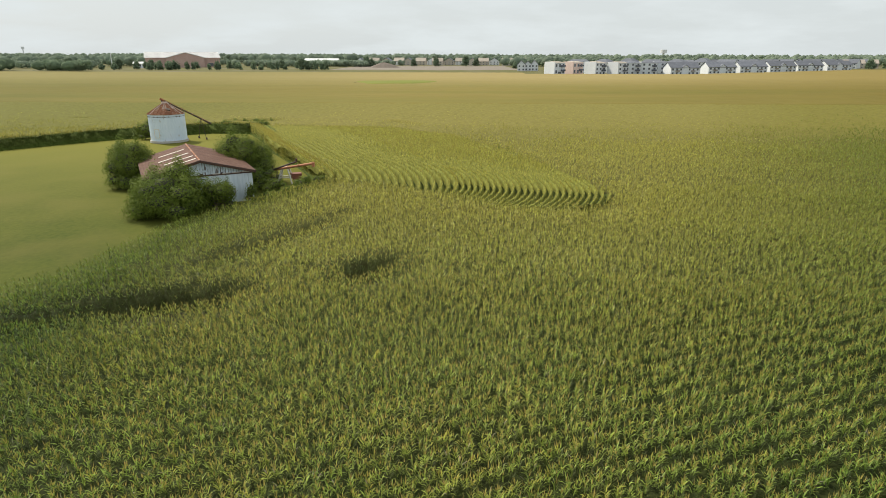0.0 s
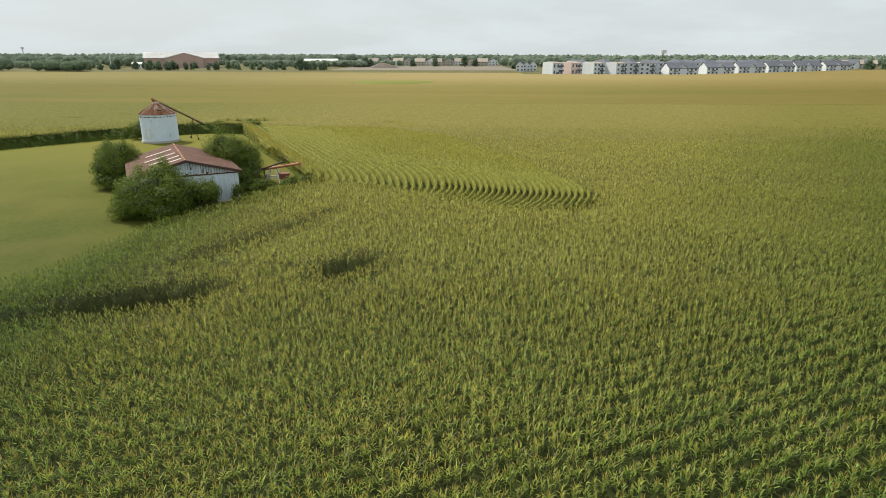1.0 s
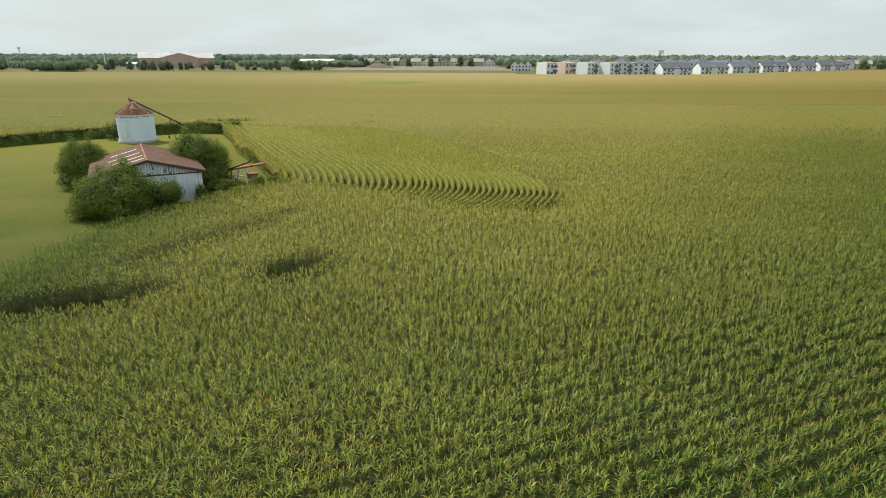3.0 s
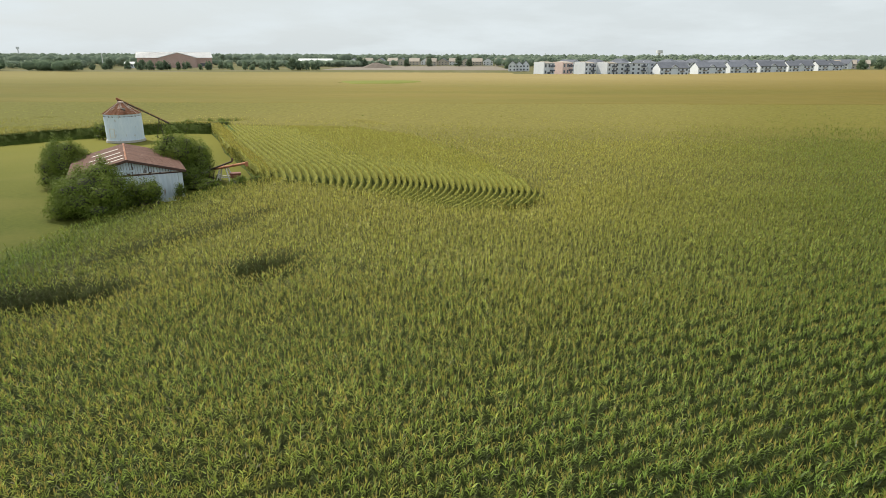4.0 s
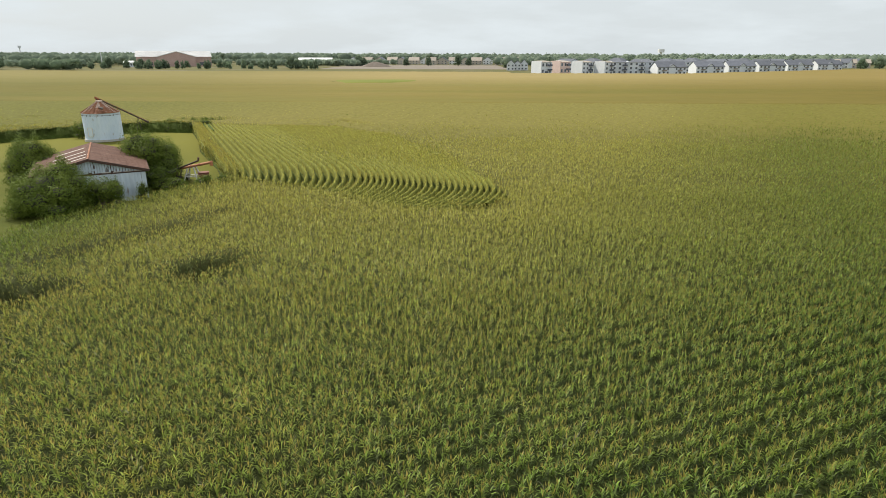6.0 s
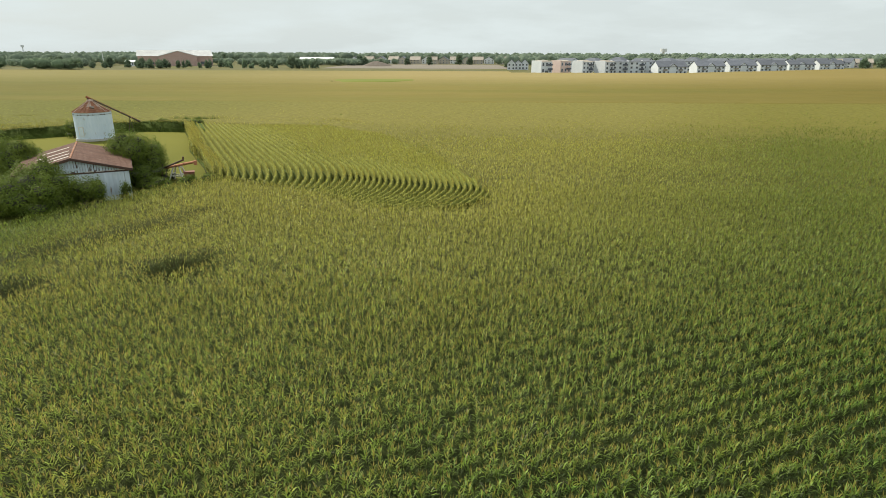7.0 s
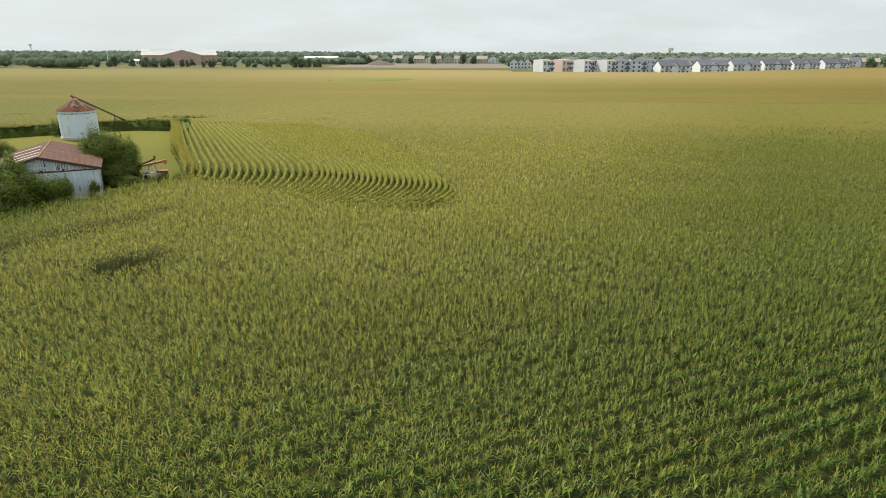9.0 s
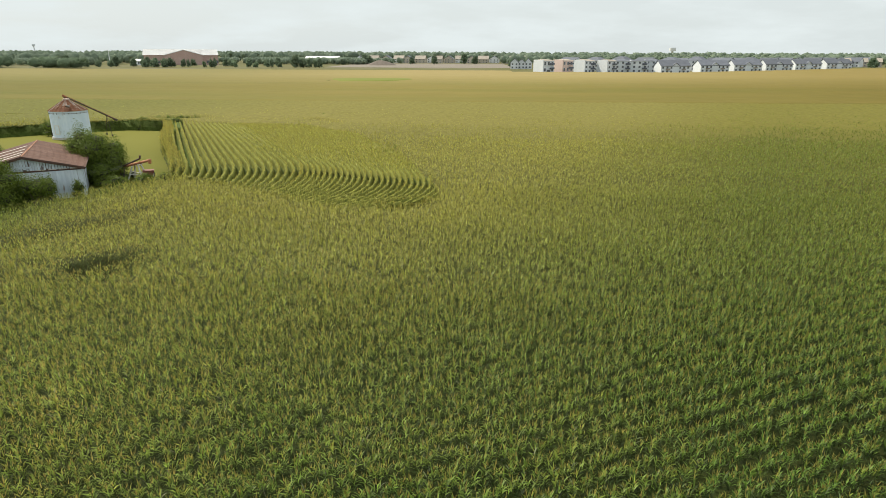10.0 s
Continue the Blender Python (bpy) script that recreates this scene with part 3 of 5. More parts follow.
def grown_over(x, y):
    """Share of the block's upper side where the leaves of neighbouring rows have met."""
    return np.clip((x + 8 + 0.47 * (y - 69)) / 5, 0, 1) * np.clip((y - 64 + 0.3 * x) / 4, 0, 1)


def block_points(step, rng):
    """Plants along the rows that bend round at the headland."""
    x0, py = np.meshgrid(ROW_STARTS, np.arange(44, 100, step))
    x0, py = x0.ravel(), py.ravel() + rng.uniform(-0.4, 0.4, x0.size) * step
    px = x0 - row_bend(x0, py) + rng.normal(0, 0.035, x0.size)
    ok = inside(BLOCK, px, py) & ~inside(LAWN, px, py)
    px, py = px[ok], py[ok]
    ok = ~in_holes(px, py, rng.uniform(-0.25, 0.25, len(px)))
    return np.stack([px[ok], py[ok]], 1)


def make_row_ridges():
    """The closed leafy bodies of the block's rows, with open furrows between them."""
    rng = np.random.default_rng(17)
    ys = np.arange(44, 99, 0.36)
    profile = ((-0.36, 0.90), (-0.27, 1.32), (-0.11, 1.54), (0.11, 1.54), (0.27, 1.32), (0.36, 0.90))
    vs, fs, base = [], [], 0
    for x0 in ROW_STARTS:
        gap = BLOCK_ROW * (1.18 if x0 < 2 else 1.0)
        mid = x0 - row_bend(x0, ys)
        rows = []
        for off, h in profile:
            x = mid + off * gap + rng.normal(0, 0.022, len(ys))
            rows.append(np.stack([x, ys, ground_z(x, ys) + h + rng.normal(0, 0.05, len(ys))], 1))
        v = np.stack(rows, 1).reshape(-1, 3)
        k = (np.arange(len(ys) - 1)[:, None] * 6 + np.arange(5)[None, :]).ravel()
        q = np.stack([k, k + 1, k + 7, k + 6], 1)
        c = v[q].mean(1)
        q = q[inside(BLOCK, c[:, 0], c[:, 1]) & ~inside(LAWN, c[:, 0], c[:, 1]) & ~in_holes(c[:, 0], c[:, 1], 0.0, 0.0, 1.0)]
        vs.append(v)
        fs.append(q + base)
        base += len(v)
    v, f = np.concatenate(vs), np.concatenate(fs)
    me = mesh_of("row_ridges", v, f.ravel(), np.full(len(f), 4), [M["row_leaf"]])
    tagged(new("row_ridges", me), "closed curving rows of corn with furrows between", "corn", kind="stuff")


make_row_ridges()


def scatter(points, plants, rng, along, spread=0.045, twist=0.28, tilt=0.035):
    """All plants at the points, as arrays; the stand is uneven in height over tens of metres, and stunted round bare places."""
    kind = rng.integers(0, len(plants), len(points))
    px, py = points[:, 0], points[:, 1]
    uneven = 0.03 * np.sin(px * 0.31 + 2 * np.sin(py * 0.17)) + 0.03 * np.sin(py * 0.45 + px * 0.12)
    size = rng.normal(1.0, spread, len(points)) + uneven
    for hole in HOLES:
        if hole[1] < 60:
            size *= np.clip(0.78 + 0.22 * (np.sqrt(hole_distance(px, py, hole)) - 1) / 0.3, 0.38, 1.0)
    turn = radians(along) + rng.normal(0, twist, len(points)) + math.pi * rng.integers(0, 2, len(points))
    lean = rng.normal(0, tilt, (len(points), 2))
    z0 = ground_z(px, py)
    out_v, out_f, out_m, base = [], [], [], 0
    for k, (v, f, m) in enumerate(plants):
        pick = np.nonzero(kind == k)[0]
        if not len(pick):
            continue
        c, s = np.cos(turn[pick])[:, None], np.sin(turn[pick])[:, None]
        sz = size[pick][:, None]
        x = (v[None, :, 0] * c - v[None, :, 1] * s) * sz + v[None, :, 2] * lean[pick][:, :1]
        y = (v[None, :, 0] * s + v[None, :, 1] * c) * sz + v[None, :, 2] * lean[pick][:, 1:]
        z = v[None, :, 2] * sz
        allv = np.stack([x + points[pick][:, :1], y + points[pick][:, 1:], z + z0[pick][:, None]], 2).reshape(-1, 3)
        allf = (f[None] + (np.arange(len(pick)) * len(v))[:, None, None]).reshape(-1, 3) + base
        out_v.append(allv)
        out_f.append(allf)
        out_m.append(np.tile(m, len(pick)))
        base += len(allv)
    return out_v, out_f, out_m


def near_edge(x, y):
    """Where a plant can be seen down to its foot: at the lawn and round the bare places."""
    side = in_holes(x, y, 0.0, 1.5) & (y < 130)
    for dx, dy in ((1.6, 0), (-1.6, 0), (0, 1.6), (0, -1.6), (1.1, 1.1), (1.1, -1.1), (-1.1, 1.1)):
        side |= inside(LAWN, x + dx, y + dy)
    return side


def make_corn():
    rng = np.random.default_rng(7)
    # from, to, blend at both ends, spacing in the row, (leaves, leaf segments, tassel spikes), leaf width, lowest leaf, leaf reach
    zones = [(-12, 9, 1, 0.20, (6, 2, 2), 1.4, 1.10, 1.25), (9, 30, 2, 0.084, (12, 2, 3), 1.0, 1.16, 0.90), (30, 54, 3, 0.098, (7, 2, 2), 1.12, 1.36, 1.0), (54, 84, 5, 0.145, (4, 2, 2), 1.55, 1.42, 1.0),
             (84, 135, 8, 0.30, (4, 1, 0), 1.9, 1.48, 1.1), (0, 0, 0, 0.135, (5, 2, 1), 1.2, 1.25, 0.50)]
    # most skirt leaves take the dark colour, painting the face as shaded
    skirts = [plant(rng, 13, 3, 3, 1.1, 0.15, shade=0.8) for _ in range(12)], [plant(rng, 12, 2, 3, 1.6, 0.10, shade=0.75) for _ in range(12)]
    broad = [plant(rng, 5, 2, 2, 1.45, 1.38) for _ in range(12)]
    vs, fs, ms, base = [], [], [], 0
    for y0, y1, blend, step, (leaves, segs, spikes), wide, low, reach in zones:
        plants = [plant(rng, leaves, segs, spikes, wide, low, reach, 0 < y1 < 100 and k % 4 == 0 and y0 < 54, dry={9: 0.035, 30: 0.015}.get(y0, 0.0)) for k in range(24)]
        pts = main_points(y0 - blend, y1 + blend, step, rng) if y1 else block_points(step, rng)
        if y1:              # one grade of plant gives way to the next with distance
            share = np.clip((pts[:, 1] - y0 + blend) / (2 * blend), 0, 1) if y0 > -12 else 1.0
            share = share * np.clip((y1 + blend - pts[:, 1]) / (2 * blend), 0, 1)
            if y0 == 84:    # thinning out to where single plants are lost
                share = share * np.clip((y1 - pts[:, 1]) / (y1 - y0), 0, 1) ** 1.6
            pts = pts[rng.random(len(pts)) < share]
        if y0 == 9:         # a few stunted plants are left in the bare places
            few = row_points(MAIN_ROWS, 0.3, rng, -22, 0, 22, 35)
            few = np.stack(few, 1)[in_holes(few[0], few[1], -0.1) & ~inside(LAWN, few[0], few[1])]
            pts = np.concatenate([pts, few[rng.random(len(few)) < 0.16]])
        if y0 == 84:        # a close stand along the far sides of the lawn
            for (ax, ay), (bx, by) in zip(LAWN[11:21], LAWN[12:22]):
                n = int(math.hypot(bx - ax, by - ay) / 0.13) * 3
                k, off = rng.random(n)[:, None], rng.uniform(0.1, 1.5, n)[:, None]
                d = np.array((by - ay, ax - bx)) / math.hypot(bx - ax, by - ay)
                d = -d if inside(LAWN, (ax + bx) / 2 + d[0], (ay + by) / 2 + d[1]) else d
                pts = np.concatenate([pts, np.array((ax, ay)) + np.array((bx - ax, by - ay)) * k + d * off])
        if not y1:
            met = rng.random(len(pts)) < grown_over(pts[:, 0], pts[:, 1])
            spread_out, pts = pts[met] + rng.normal(0, 0.10, (met.sum(), 2)), pts[~met]
        edge = near_edge(pts[:, 0], pts[:, 1])
        back = pts[:, 1] > 62
        # hedge behind the lawn: its backlit shade comes from the darker edge colour
        hedge = edge & back & (pts[:, 0] < -31.5) & (pts[:, 1] < 101)
        for spots, kinds, shaded in ((pts[~edge], plants, False), (pts[edge & ~back], skirts[0], False), (pts[edge & back & ~hedge], skirts[1], False), (pts[hedge], skirts[1], True),
                                   (pts[:0] if y1 else spread_out, broad, False)):
            if not len(spots):
                continue
            v, f, m = scatter(spots, kinds, rng, *((MAIN_ROWS, 0.05, 0.75) if y1 else (BLOCK_ROWS, 0.025, 0.5, 0.015)))
            for a, b, c in zip(v, f, m):
                vs.append(a)
                fs.append(b + base)
                ms.append(c * 0 if y0 == 84 and kinds is plants else np.where(c < 2, 5, c) if shaded else c)
            base += sum(len(a) for a in v)
    v, f, m = np.concatenate(vs), np.concatenate(fs), np.concatenate(ms)
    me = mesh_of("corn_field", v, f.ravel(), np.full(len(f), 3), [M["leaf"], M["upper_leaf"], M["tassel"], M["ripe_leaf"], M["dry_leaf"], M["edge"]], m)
    tagged(new("corn_field", me), "tall green corn with yellow tassels in planted rows", "corn", kind="stuff")


make_corn()


def by_lawn(x, y, reach):
    near = inside(LAWN, x, y)
    for dx, dy in ((1, 0), (-1, 0), (0, 1), (0, -1)):
        near |= inside(LAWN, x + dx * reach, y + dy * reach)
    return near


def canopy_z(x, y):
    """Height of the closed lower leaves, rising outwards."""
    swell = 0.10 * np.sin(x * 1.7 + 3 * np.sin(y * 0.9)) * np.sin(y * 2.1 + 2 * np.sin(x * 0.6))
    to_rim = np.maximum(np.clip((y - 90) / 8, 0, 1), np.clip((x - 14.5 + 0.40 * (y - 57) + 9) / 9, 0, 1) * np.clip((y - 52) / 8, 0, 1))
    to_rim = np.maximum(to_rim, np.clip((52.5 - y - 0.45 * np.clip(2 - x, 0, 14)) / 5, 0, 1))
    rise = np.where(inside(BLOCK, x, y), 0.16 + 0.22 * np.clip((60 - y - 0.45 * np.clip(2 - x, 0, 14)) / 8, 0, 1) - 0.6 * swell + 0.30 * to_rim + 0.25 * np.clip((y - 92) / 6, 0, 1), 0.34 + 0.34 * np.clip((y - 20) / 54, 0, 1) + 0.36 * np.clip((y - 80) / 30, 0, 1))
    tall = 0.70 + swell + rise
    for hole in HOLES:                      # bare places are dips, the large ones down into the soil
        if hole[3] > 0.4:
            near = hole[1] < 35
            dip = np.exp(-hole_distance(x, y, hole, 0.6 if near else 0.0) ** 2)
            tall = tall - (1.5 if near else 0.8) * dip * np.clip(tall, 0, 1)
    return ground_z(x, y) + tall


def open_stand(x, y):
    """Where the closed canopy lies: off the lawn and the bare places, up to the far edge of the field."""
    far_edge = 386 + 0.70 * np.clip(x - 150, 0, 900) + 26 * (x < 46)
    return ~by_lawn(x, y, 1.8) & (y < far_edge) & ~((x < -285) & (y > 470))


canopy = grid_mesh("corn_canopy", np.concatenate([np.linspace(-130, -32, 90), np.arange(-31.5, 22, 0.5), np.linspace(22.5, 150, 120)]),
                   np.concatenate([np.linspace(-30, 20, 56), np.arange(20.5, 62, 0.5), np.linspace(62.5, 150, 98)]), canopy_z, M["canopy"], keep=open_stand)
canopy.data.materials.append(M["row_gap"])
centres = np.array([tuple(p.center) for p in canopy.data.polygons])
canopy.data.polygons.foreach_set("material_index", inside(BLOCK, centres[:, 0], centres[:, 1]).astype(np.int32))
tagged(canopy, "closed lower leaves between the corn rows, darkened with painted shade", "corn", kind="stuff")


def make_corn_edge():
    """The leafy face of the corn where it stops at the lawn."""
    bm = bmesh.new()
    ring = []
    pts = LAWN[:-2]
    for (ax, ay), (bx, by) in zip(pts, pts[1:]):
        n = max(2, int(math.hypot(bx - ax, by - ay) / 0.5))
        d = Vector((by - ay, ax - bx)).normalized()
        d = d if not inside(LAWN, (ax + bx) / 2 + d.x, (ay + by) / 2 + d.y) else -d
        for k in range(n):
            x, y = ax + (bx - ax) * k / n + d.x * 0.1, ay + (by - ay) * k / n + d.y * 0.1
            top = float(canopy_z(np.array(x), np.array(y))) - gz(x, y) + (0.05 if y > 60 else -0.3)
            i = len(ring)
            ring.append([bm.verts.new((x + 0.08 * math.sin(3.1 * i + 9 * q) + d.x * q * q * 2.0, y + 0.08 * math.cos(2.3 * i + 7 * q) + d.y * q * q * 2.0, gz(x, y) + (q * top if q < 1.1 else top - 0.06))) for q in (0.0, 0.35, 0.7, 1.0, 1.15)])
    for a, b in zip(ring, ring[1:]):
        for k in range(4):
            bm.faces.new((a[k], b[k], b[k + 1], a[k + 1]))
    tagged(part("corn_edge", bm, M["edge"]), "leafy face of the corn along the lawn", "corn", kind="stuff")


make_corn_edge()
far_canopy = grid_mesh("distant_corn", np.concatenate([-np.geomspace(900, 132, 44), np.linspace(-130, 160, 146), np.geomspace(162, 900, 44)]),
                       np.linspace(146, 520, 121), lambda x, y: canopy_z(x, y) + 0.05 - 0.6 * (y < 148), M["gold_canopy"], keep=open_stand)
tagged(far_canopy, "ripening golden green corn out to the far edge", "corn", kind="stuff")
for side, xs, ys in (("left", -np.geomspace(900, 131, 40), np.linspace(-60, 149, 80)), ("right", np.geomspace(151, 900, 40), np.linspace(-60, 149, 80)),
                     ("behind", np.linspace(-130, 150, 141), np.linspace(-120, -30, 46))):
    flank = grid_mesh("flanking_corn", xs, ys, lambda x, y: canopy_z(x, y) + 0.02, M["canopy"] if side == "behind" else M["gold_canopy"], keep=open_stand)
    tagged(flank, "closed corn canopy at the edges of the field", "corn", kind="stuff")


# ---- foliage ----
def foliage(rng, n, lobes, leaf):
    """Leaf quads in a crown of lobes (x, y, z, rx, ry, rz): denser near the skin, thin at the outline. Arrays."""
    lobes = np.array(lobes, float)
    weight = (lobes[:, 3] * lobes[:, 4] * lobes[:, 5]) ** 0.67
    pick = rng.choice(len(lobes), n, p=weight / weight.sum())
    d = rng.normal(size=(n, 3))
    d /= np.linalg.norm(d, axis=1)[:, None]
    r = 1.0 - 0.36 * rng.random(n) ** 1.5 + 0.13 * rng.normal(size=n)
    c = lobes[pick, :3] + d * lobes[pick, 3:] * r[:, None]
    up = d * 1.3 + rng.normal(0, 0.38, (n, 3)) + (0, 0, 0.35)
    up /= np.linalg.norm(up, axis=1)[:, None]
    side = np.cross(up, rng.normal(size=(n, 3)))
    side /= np.linalg.norm(side, axis=1)[:, None]
    other = np.cross(up, side)
    s = leaf * rng.uniform(0.6, 1.3, n)[:, None]
    v = np.stack([c - side * s, c + other * s * 0.48, c + side * s, c - other * s * 0.48], 1).reshape(-1, 3)
    return v


def cores(lobes, shrink, n=9, rows=5):
    """Closed inner masses of far crowns, one uneven ellipsoid a lobe: vertices and quads."""
    a, b = np.meshgrid(np.linspace(0, 2 * math.pi, n, endpoint=False), np.linspace(-1.45, 1.45, rows))
    unit = np.stack([np.cos(a) * np.cos(b), np.sin(a) * np.cos(b), np.sin(b)], 2).reshape(-1, 3)
    i = (np.arange(rows - 1)[:, None] * n + np.arange(n)[None, :]).ravel()
    j = (np.arange(rows - 1)[:, None] * n + (np.arange(n)[None, :] + 1) % n).ravel()
    quads = np.stack([i, j, j + n, i + n], 1)
    lobes = np.array(lobes, float)
    wave = 1 + 0.12 * np.sin(unit[:, 0] * 4 + 7 * unit[:, 2])[None, :, None]
    v = lobes[:, None, :3] + unit[None] * lobes[:, None, 3:] * shrink * wave
    f = quads[None] + (np.arange(len(lobes)) * len(unit))[:, None, None]
    return v.reshape(-1, 3), f.reshape(-1, 4)


def crown_mesh(name, rng, n, lobes, leaf, mat, core=0.0, inner=None):
    v = foliage(rng, n, lobes, leaf)
    f = np.arange(len(v)).reshape(-1, 4)
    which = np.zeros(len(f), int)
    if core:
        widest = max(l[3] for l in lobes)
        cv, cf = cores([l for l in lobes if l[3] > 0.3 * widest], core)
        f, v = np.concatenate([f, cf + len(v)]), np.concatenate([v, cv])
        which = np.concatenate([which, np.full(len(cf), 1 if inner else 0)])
    return mesh_of(name, v, f.ravel(), np.full(len(f), 4), [mat, inner] if inner else [mat], which)


def lobed(rng, w, h, base, count):
    """Lobes that fill a crown w wide and h tall above base."""
    lobes = [(0, 0, base + h * 0.45, w * 0.34, w * 0.34, h * 0.42)]
    for i in range(count):
        a = 2 * math.pi * i / count * 1.618 + rng.uniform(-0.4, 0.4)
        k = rng.uniform(0.1, 0.9)
        d = w * 0.30 * math.sqrt(max(0.15, 1 - abs(2 * k - 0.75) ** 1.6))
        q = rng.uniform(0.15, 0.23)
        lobes.append((d * math.cos(a), d * math.sin(a), base + h * (0.12 + 0.70 * k), w * q, w * q, h * q * rng.uniform(0.8, 1.1)))
        if i % 2:       # a shoot that stands out of the crown
            lobes.append((1.25 * d * math.cos(a), 1.25 * d * math.sin(a), base + h * (0.30 + 0.62 * k), w * q * 0.35, w * q * 0.35, h * q * 1.1))
        if i % 3 == 0:  # leaves down to the ground
            lobes.append((1.15 * d * math.cos(a + 1), 1.15 * d * math.sin(a + 1), base + h * 0.14, w * q, w * q, h * 0.15))
    return lobes


def make_tree(name, rng, w, h, trunk_h, n, leaf, mat, label, category, x=0, y=0, lobes=11, stems=1, group=""):
    top = empty(name, pose(x, y, gz(x, y)), label, category, group)
    lo = lobed(rng, w, h - trunk_h, trunk_h, lobes)
    bm = bmesh.new()
    r = 0.035 * h
    for s in range(stems):
        a = 6.28 * s / stems + 0.4
        foot = (0.12 * w * (stems > 1) * math.cos(a), 0.12 * w * (stems > 1) * math.sin(a), -0.1)
        fork = (foot[0] * 1.3, foot[1] * 1.3, max(0.3, trunk_h * 1.2 + 0.1 * h))
        add_tube(bm, foot, fork, r, r * 0.7, 7)
        for l in lo[s::stems]:
            add_tube(bm, fork, l[:3], r * 0.45, r * 0.12, 5)
    part("trunk", bm, M["bark"], top)
    crown = new("crown", crown_mesh("crown", rng, n, lo, leaf, mat, 0.62 if mat == M["tree_leaf"] else 0.5, None if mat == M["tree_leaf"] else M["bush_shade"]))
    crown.parent = top
    return top


# ---- farmyard bushes and trees ----
rng = np.random.default_rng(21)
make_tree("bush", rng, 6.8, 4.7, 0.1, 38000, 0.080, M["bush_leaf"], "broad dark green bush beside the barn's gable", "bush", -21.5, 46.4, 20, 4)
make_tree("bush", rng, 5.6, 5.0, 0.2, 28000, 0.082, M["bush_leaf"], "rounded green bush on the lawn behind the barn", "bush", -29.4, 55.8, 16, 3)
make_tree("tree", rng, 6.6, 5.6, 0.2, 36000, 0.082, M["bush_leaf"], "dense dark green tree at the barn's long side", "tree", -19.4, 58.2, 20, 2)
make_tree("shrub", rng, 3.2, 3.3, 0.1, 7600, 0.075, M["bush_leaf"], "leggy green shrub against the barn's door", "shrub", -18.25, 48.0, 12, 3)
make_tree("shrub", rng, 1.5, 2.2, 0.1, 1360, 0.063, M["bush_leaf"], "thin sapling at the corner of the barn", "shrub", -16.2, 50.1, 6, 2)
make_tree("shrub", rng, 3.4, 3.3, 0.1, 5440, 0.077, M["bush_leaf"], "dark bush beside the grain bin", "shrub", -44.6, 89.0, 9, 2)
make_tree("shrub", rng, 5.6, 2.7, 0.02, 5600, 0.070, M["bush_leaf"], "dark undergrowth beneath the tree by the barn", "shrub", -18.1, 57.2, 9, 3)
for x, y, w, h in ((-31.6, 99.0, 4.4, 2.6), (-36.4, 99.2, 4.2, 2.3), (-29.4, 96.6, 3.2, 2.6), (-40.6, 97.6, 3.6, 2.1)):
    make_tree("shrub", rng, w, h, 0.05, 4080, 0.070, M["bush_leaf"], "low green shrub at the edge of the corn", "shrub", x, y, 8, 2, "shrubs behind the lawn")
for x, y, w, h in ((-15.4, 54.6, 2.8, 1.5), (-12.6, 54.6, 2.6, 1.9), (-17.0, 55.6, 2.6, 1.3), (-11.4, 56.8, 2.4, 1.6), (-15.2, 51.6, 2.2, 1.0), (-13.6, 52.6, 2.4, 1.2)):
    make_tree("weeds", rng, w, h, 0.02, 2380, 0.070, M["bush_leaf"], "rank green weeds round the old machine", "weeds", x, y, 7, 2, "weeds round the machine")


for x, y, w, h in ((-38.2, 108.4, 2.8, 1.9), (-36.6, 108.9, 2.8, 2.0), (-35.0, 109.3, 2.8, 1.95), (-33.4, 109.7, 2.8, 2.0), (-31.8, 110.1, 2.8, 1.95), (-30.2, 110.5, 2.8, 1.9), (-11.6, 119.0, 2.2, 1.9), (-9.8, 117.4, 2.2, 1.9), (-8.0, 115.9, 2.0, 1.85), (7.6, 77.6, 1.5, 1.75), (8.6, 76.6, 1.5, 1.75), (8.2, 71.9, 1.6, 1.7), (-68.9, 112.4, 2.6, 1.9), (-39.5, 256.0, 6.5, 2.35)):
    make_tree("weeds", rng, w, h, 0.02, 1500, 0.10, M["bush_leaf"], "dark green weeds standing in the far corn", "weeds", x, y, 7, 2, "weeds in the far corn")


